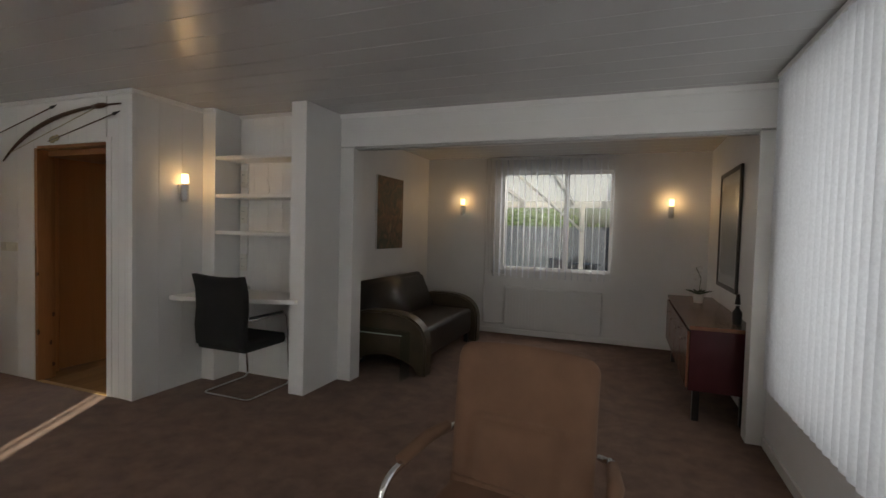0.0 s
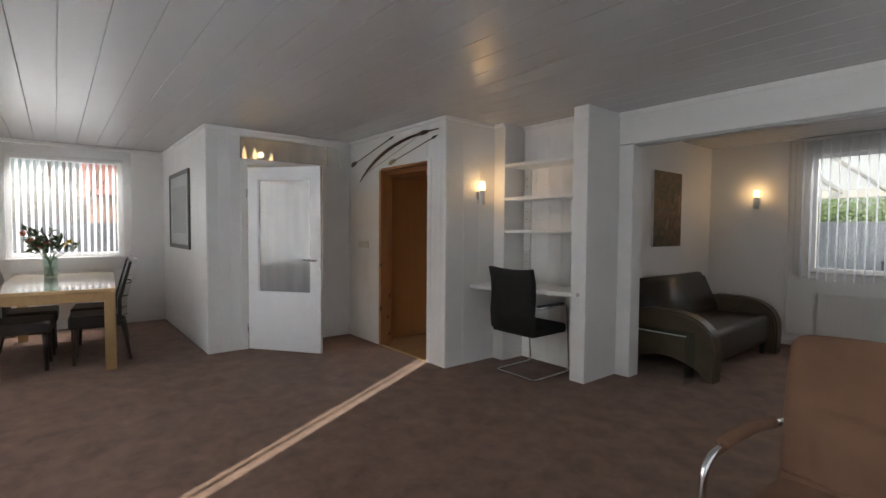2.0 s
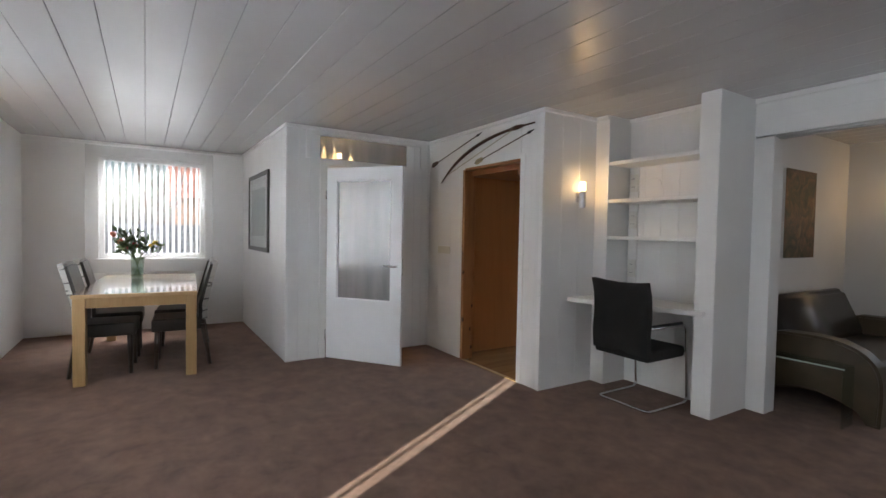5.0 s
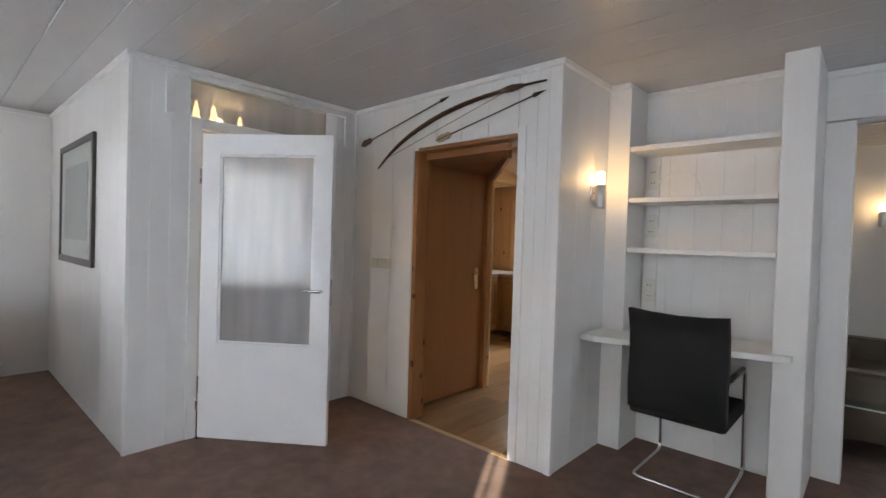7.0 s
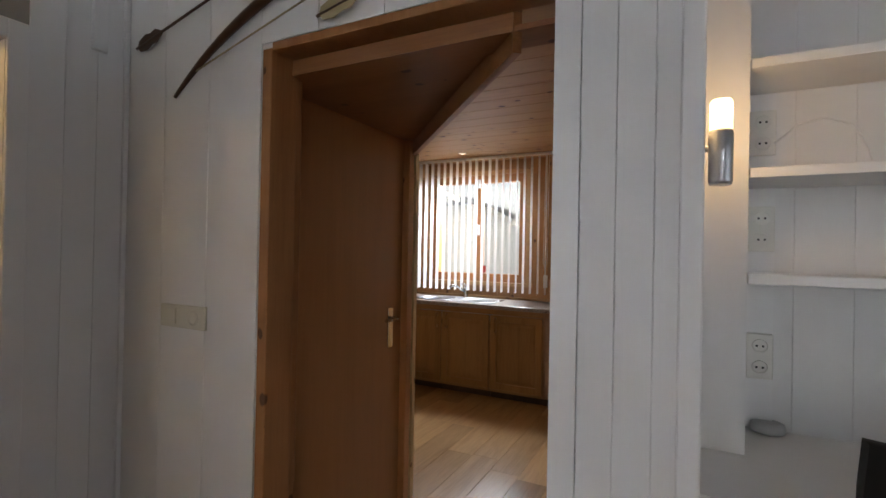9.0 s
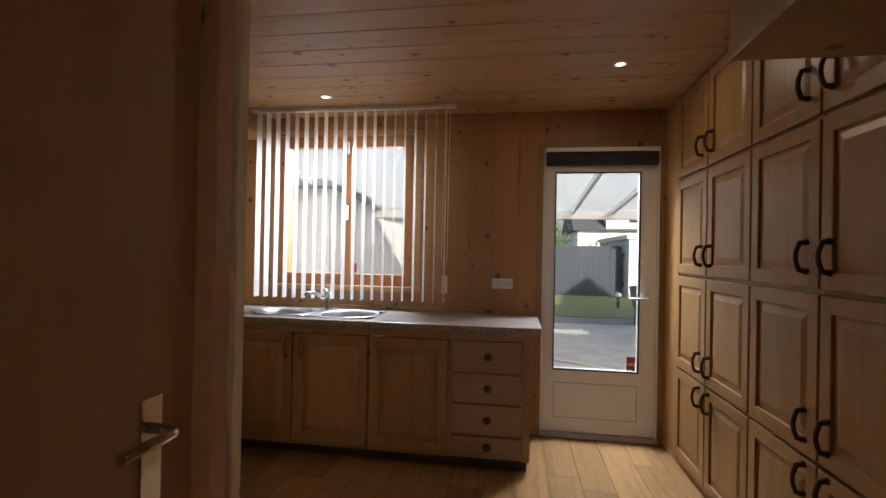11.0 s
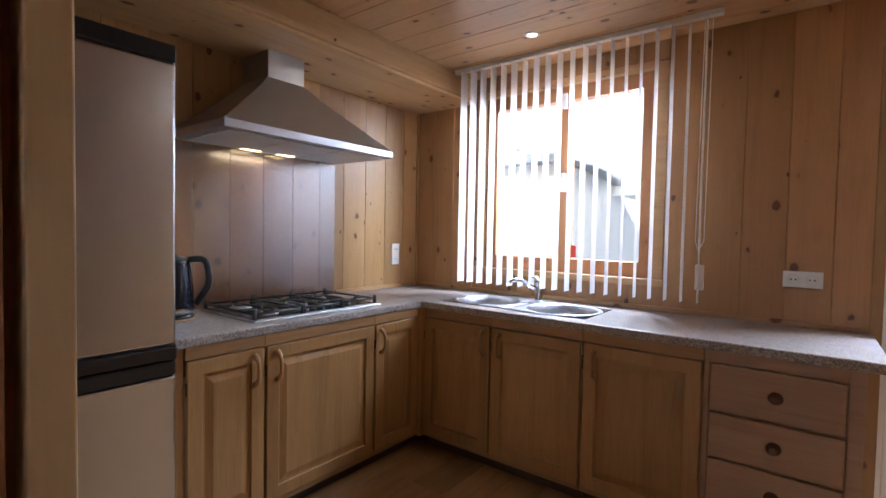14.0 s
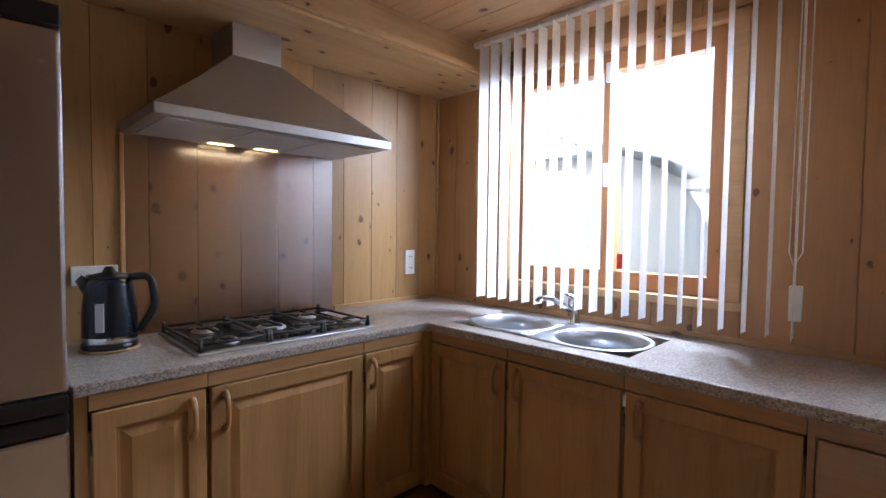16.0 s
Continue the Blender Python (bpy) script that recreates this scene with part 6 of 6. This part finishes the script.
def shrub(name, label, x, y, r, h, n, seed, leafmat, bare=False):
    t = thing(name, label, "tree" if h > 2.6 else "shrub", pose(x, y, -0.12))
    rng = random.Random(seed)
    bm = bmesh.new()
    limbs = []
    for k in range(7):
        a = rng.uniform(0, 6.28)
        tip = Vector((math.cos(a) * r * rng.uniform(0.3, 0.9), math.sin(a) * r * rng.uniform(0.3, 0.9), h * rng.uniform(0.55, 1.0)))
        tube(bm, [(0, 0, 0), tip * 0.4 + Vector((0, 0, h * 0.15)), tip], [0.06, 0.035, 0.01], 6)
        limbs.append(tip)
        if bare:
            for j in range(9):
                s = tip * rng.uniform(0.4, 0.95)
                tube(bm, [s, s + Vector((rng.uniform(-1, 1), rng.uniform(-1, 1), rng.uniform(0.2, 1))) * 0.5], [0.012, 0.004], 4)
    part("trunk", bm, BARK, t)
    if not bare:
        bm = bmesh.new()
        for k in range(n):
            c = rng.choice(limbs) * rng.uniform(0.35, 1.05) + Vector((rng.gauss(0, r * 0.28), rng.gauss(0, r * 0.28), rng.gauss(0, h * 0.1)))
            c.z = max(c.z, 0.05)
            d = Vector((rng.gauss(0, 1), rng.gauss(0, 1), rng.gauss(0, 1))).normalized()
            s = d.orthogonal().normalized() * rng.uniform(0.03, 0.07)
            l = rng.uniform(0.1, 0.2)
            bm.faces.new([bm.verts.new(q) for q in (c, c + d * l * 0.5 + s, c + d * l, c + d * l * 0.5 - s)])
        part("crown", bm, leafmat, t)
    return t


for k, (x, y, r, h) in enumerate(((-7.2, 23.6, 1.4, 3.3), (-5.2, 24.2, 1.3, 2.9), (-3.4, 23.8, 1.2, 2.6), (-9.0, 24.0, 1.5, 3.6))):
    shrub("garden_tree", "leafy green garden tree behind the fence", x, y, r, h, 2600, 20 + k, LEAF)
shrub("garden_shrub", "light green shrub above the fence", -0.9, 22.6, 0.9, 1.75, 1800, 41, LEAF)
shrub("bare_tree", "bare winter tree near the dining window", -13.5, 0.2, 1.5, 3.6, 0, 43, LEAF, True)
pt = thing("patio_table", "small dark metal garden table on the patio", "table", pose(-0.9, 13.9, -0.12))
part("tabletop", lathe(bmesh.new(), [(0.4, 0.7), (0.4, 0.72)], seg=20), IRON, pt)
for a in (0.5, 2.6, 4.7):
    part("leg", tube(bmesh.new(), [(0, 0, 0.7), (0.3 * math.cos(a), 0.3 * math.sin(a), 0)], 0.015, 6), IRON, pt)


WICKER = plain("grey_woven_plastic", (0.12, 0.13, 0.15), 0.7, vary=0.3, scale=30)


def garden_chair(m):
    c = thing("garden_chair", "dark woven garden armchair on the patio", "chair", m, "garden chairs")
    part("seat", boxes(((-0.24, -0.24, 0.38), (0.24, 0.24, 0.43)), bevel=0.015), WICKER, c)
    part("backrest", prism(bmesh.new(), [(0.2, 0.43), (0.25, 0.43), (0.34, 0.85), (0.31, 0.86)], -0.24, 0.24, 0), WICKER, c)
    for x in (-0.22, 0.22):
        part("armrest", tube(bmesh.new(), [(x, 0.27, 0.64), (x, -0.2, 0.62), (x, -0.22, 0.4)], 0.015, 6), WICKER, c)
        for y in (-0.22, 0.22):
            part("leg", tube(bmesh.new(), [(x, y, 0.0), (x, y, 0.39)], 0.013, 6), WICKER, c)
    return c


seat_one = garden_chair(pose(-1.5, 13.75, -0.12, 0, 0, 60))
copy_thing(seat_one, pose(-1.35, 13.2, -0.12, 0, 0, 150))
bo = thing("garden_light", "small white bollard light on the lawn edge", "garden light", pose(-1.36, 17.45, -0.105))
part("post", lathe(bmesh.new(), [(0.05, 0.0), (0.05, 0.3)], seg=12), WICKER, bo)
part("cap", lathe(bmesh.new(), [(0.09, 0.3), (0.09, 0.38), (0.03, 0.43)], seg=12), PVC, bo)

# ---- pine boards and floor planks ----
def plank_wall(name, label, axis, face, u0, u1, z0, z1, out, widths, holes=(), material=PINE, seed=3):
    holder = tagged(new(name), label, "wall boards", kind="structure")
    rng = random.Random(seed)
    shared, u, k = {}, u0, 0
    while u < u1 - 0.02:
        w = min(widths[k % len(widths)], u1 - u)
        k += 1
        mid = u + w / 2
        spans = [(z0, z1)]
        for h in holes:
            if h[0] < mid < h[1]:
                spans = [s for lo, hi in spans for s in ((lo, min(hi, h[2])), (max(lo, h[3]), hi)) if s[1] - s[0] > 0.02]
        for lo, hi in spans:
            key = (round(w, 3), round(lo, 3), round(hi, 3))
            if key not in shared:
                bmx = bmesh.new()
                d, g = 0.012 * out, w / 2 - 0.0006
                box(bmx, (0, -g, lo) if axis == 0 else (-g, 0, lo), (d, g, hi) if axis == 0 else (g, d, hi), 0.003, 1)
                shared[key] = mesh_of("plank", bmx, material)
            part("plank", shared[key], None, holder, m=pose(face, mid, 0) if axis == 0 else pose(mid, face, 0))
        u += w


plank_wall("boards_kitchen_window_wall", "upright knotty pine boards", 1, KY1, KX0, KX1, 0.0, 2.461, -1, (0.192, 0.185, 0.19), [(-6.33, -5.03, 1.06, 2.35), (-4.13, -3.21, -1, 2.22)], material=PINE_SHADED, seed=5)
plank_wall("boards_kitchen_hob_wall", "upright knotty pine boards behind the hob", 0, KX0, 4.05, KY1, 0.0, 2.285, 1, (0.203, 0.2), seed=6)
structure("trim_kitchen_corner", boxes(((KX0 + 0.0125, KY1 - 0.03, 0.94), (KX0 + 0.03, KY1 - 0.0125, 2.284)), ((KX0 + 0.0125, 4.948, 0.91), (KX0 + 0.03, 4.966, 1.78)), bevel=0.004), PINE, "slim pine corner bead and edge batten", "trim")
plank_wall("boards_fridge_wall", "upright knotty pine boards beside the fridge", 1, 4.01, KX0, -4.95, 0.0, 2.461, 1, (0.19, 0.2), seed=7)
plank_wall("boards_passage", "upright stained pine boards in the passage", 0, -3.80, 2.956, 3.71, 0.0, 2.461, -1, (0.19, 0.2), material=PASSAGEPINE, seed=8)

fk = tagged(new("floor_kitchen"), "brown oak laminate plank floor", "floor", kind="structure")
bmx = boxes(((KX0 - 0.1, BOW_WALL, -0.1), (KX1, KY1 + 0.16, -0.0125)))
part("underlay", bmx, DARKWOOD, fk)
rng = random.Random(11)
lengths = (1.2, 0.8, 1.0)
meshes = {}
for l in lengths:
    bmx = box(bmesh.new(), (-0.0955, 0.0008, -0.012), (0.0955, l - 0.0008, 0.0), 0.0012, 1)
    meshes[l] = mesh_of("floor_plank", bmx, LAMINATE)
x = KX0 + 0.05
while x < KX1:
    lo = BOW_WALL + 0.0 if -4.70 < x - 0.1 and x + 0.1 < -3.80 else (2.956 if x < -3.9 else 3.94)
    yy = lo - rng.uniform(0.0, 0.9)
    while yy < KY1 + 0.02:
        l = rng.choice(lengths)
        a, b = max(yy, lo), min(yy + l, KY1 + 0.08)
        if b - a > 0.05:
            if abs((b - a) - l) < 1e-6:
                part("floor_plank", meshes[l], None, fk, m=pose(x, a, 0))
            else:
                part("floor_plank", box(bmesh.new(), (-0.0955, 0.0008, -0.012), (0.0955, b - a - 0.0008, 0.0), 0.0012, 1), LAMINATE, fk, m=pose(x, a, 0))
        yy += l
    x += 0.193
structure("trim_floor_strip", boxes(((-4.70, BOW_WALL - 0.02, 0.0), (-3.80, BOW_WALL + 0.02, 0.006)), bevel=0.002), OAK, "wooden threshold strip between carpet and laminate", "trim")
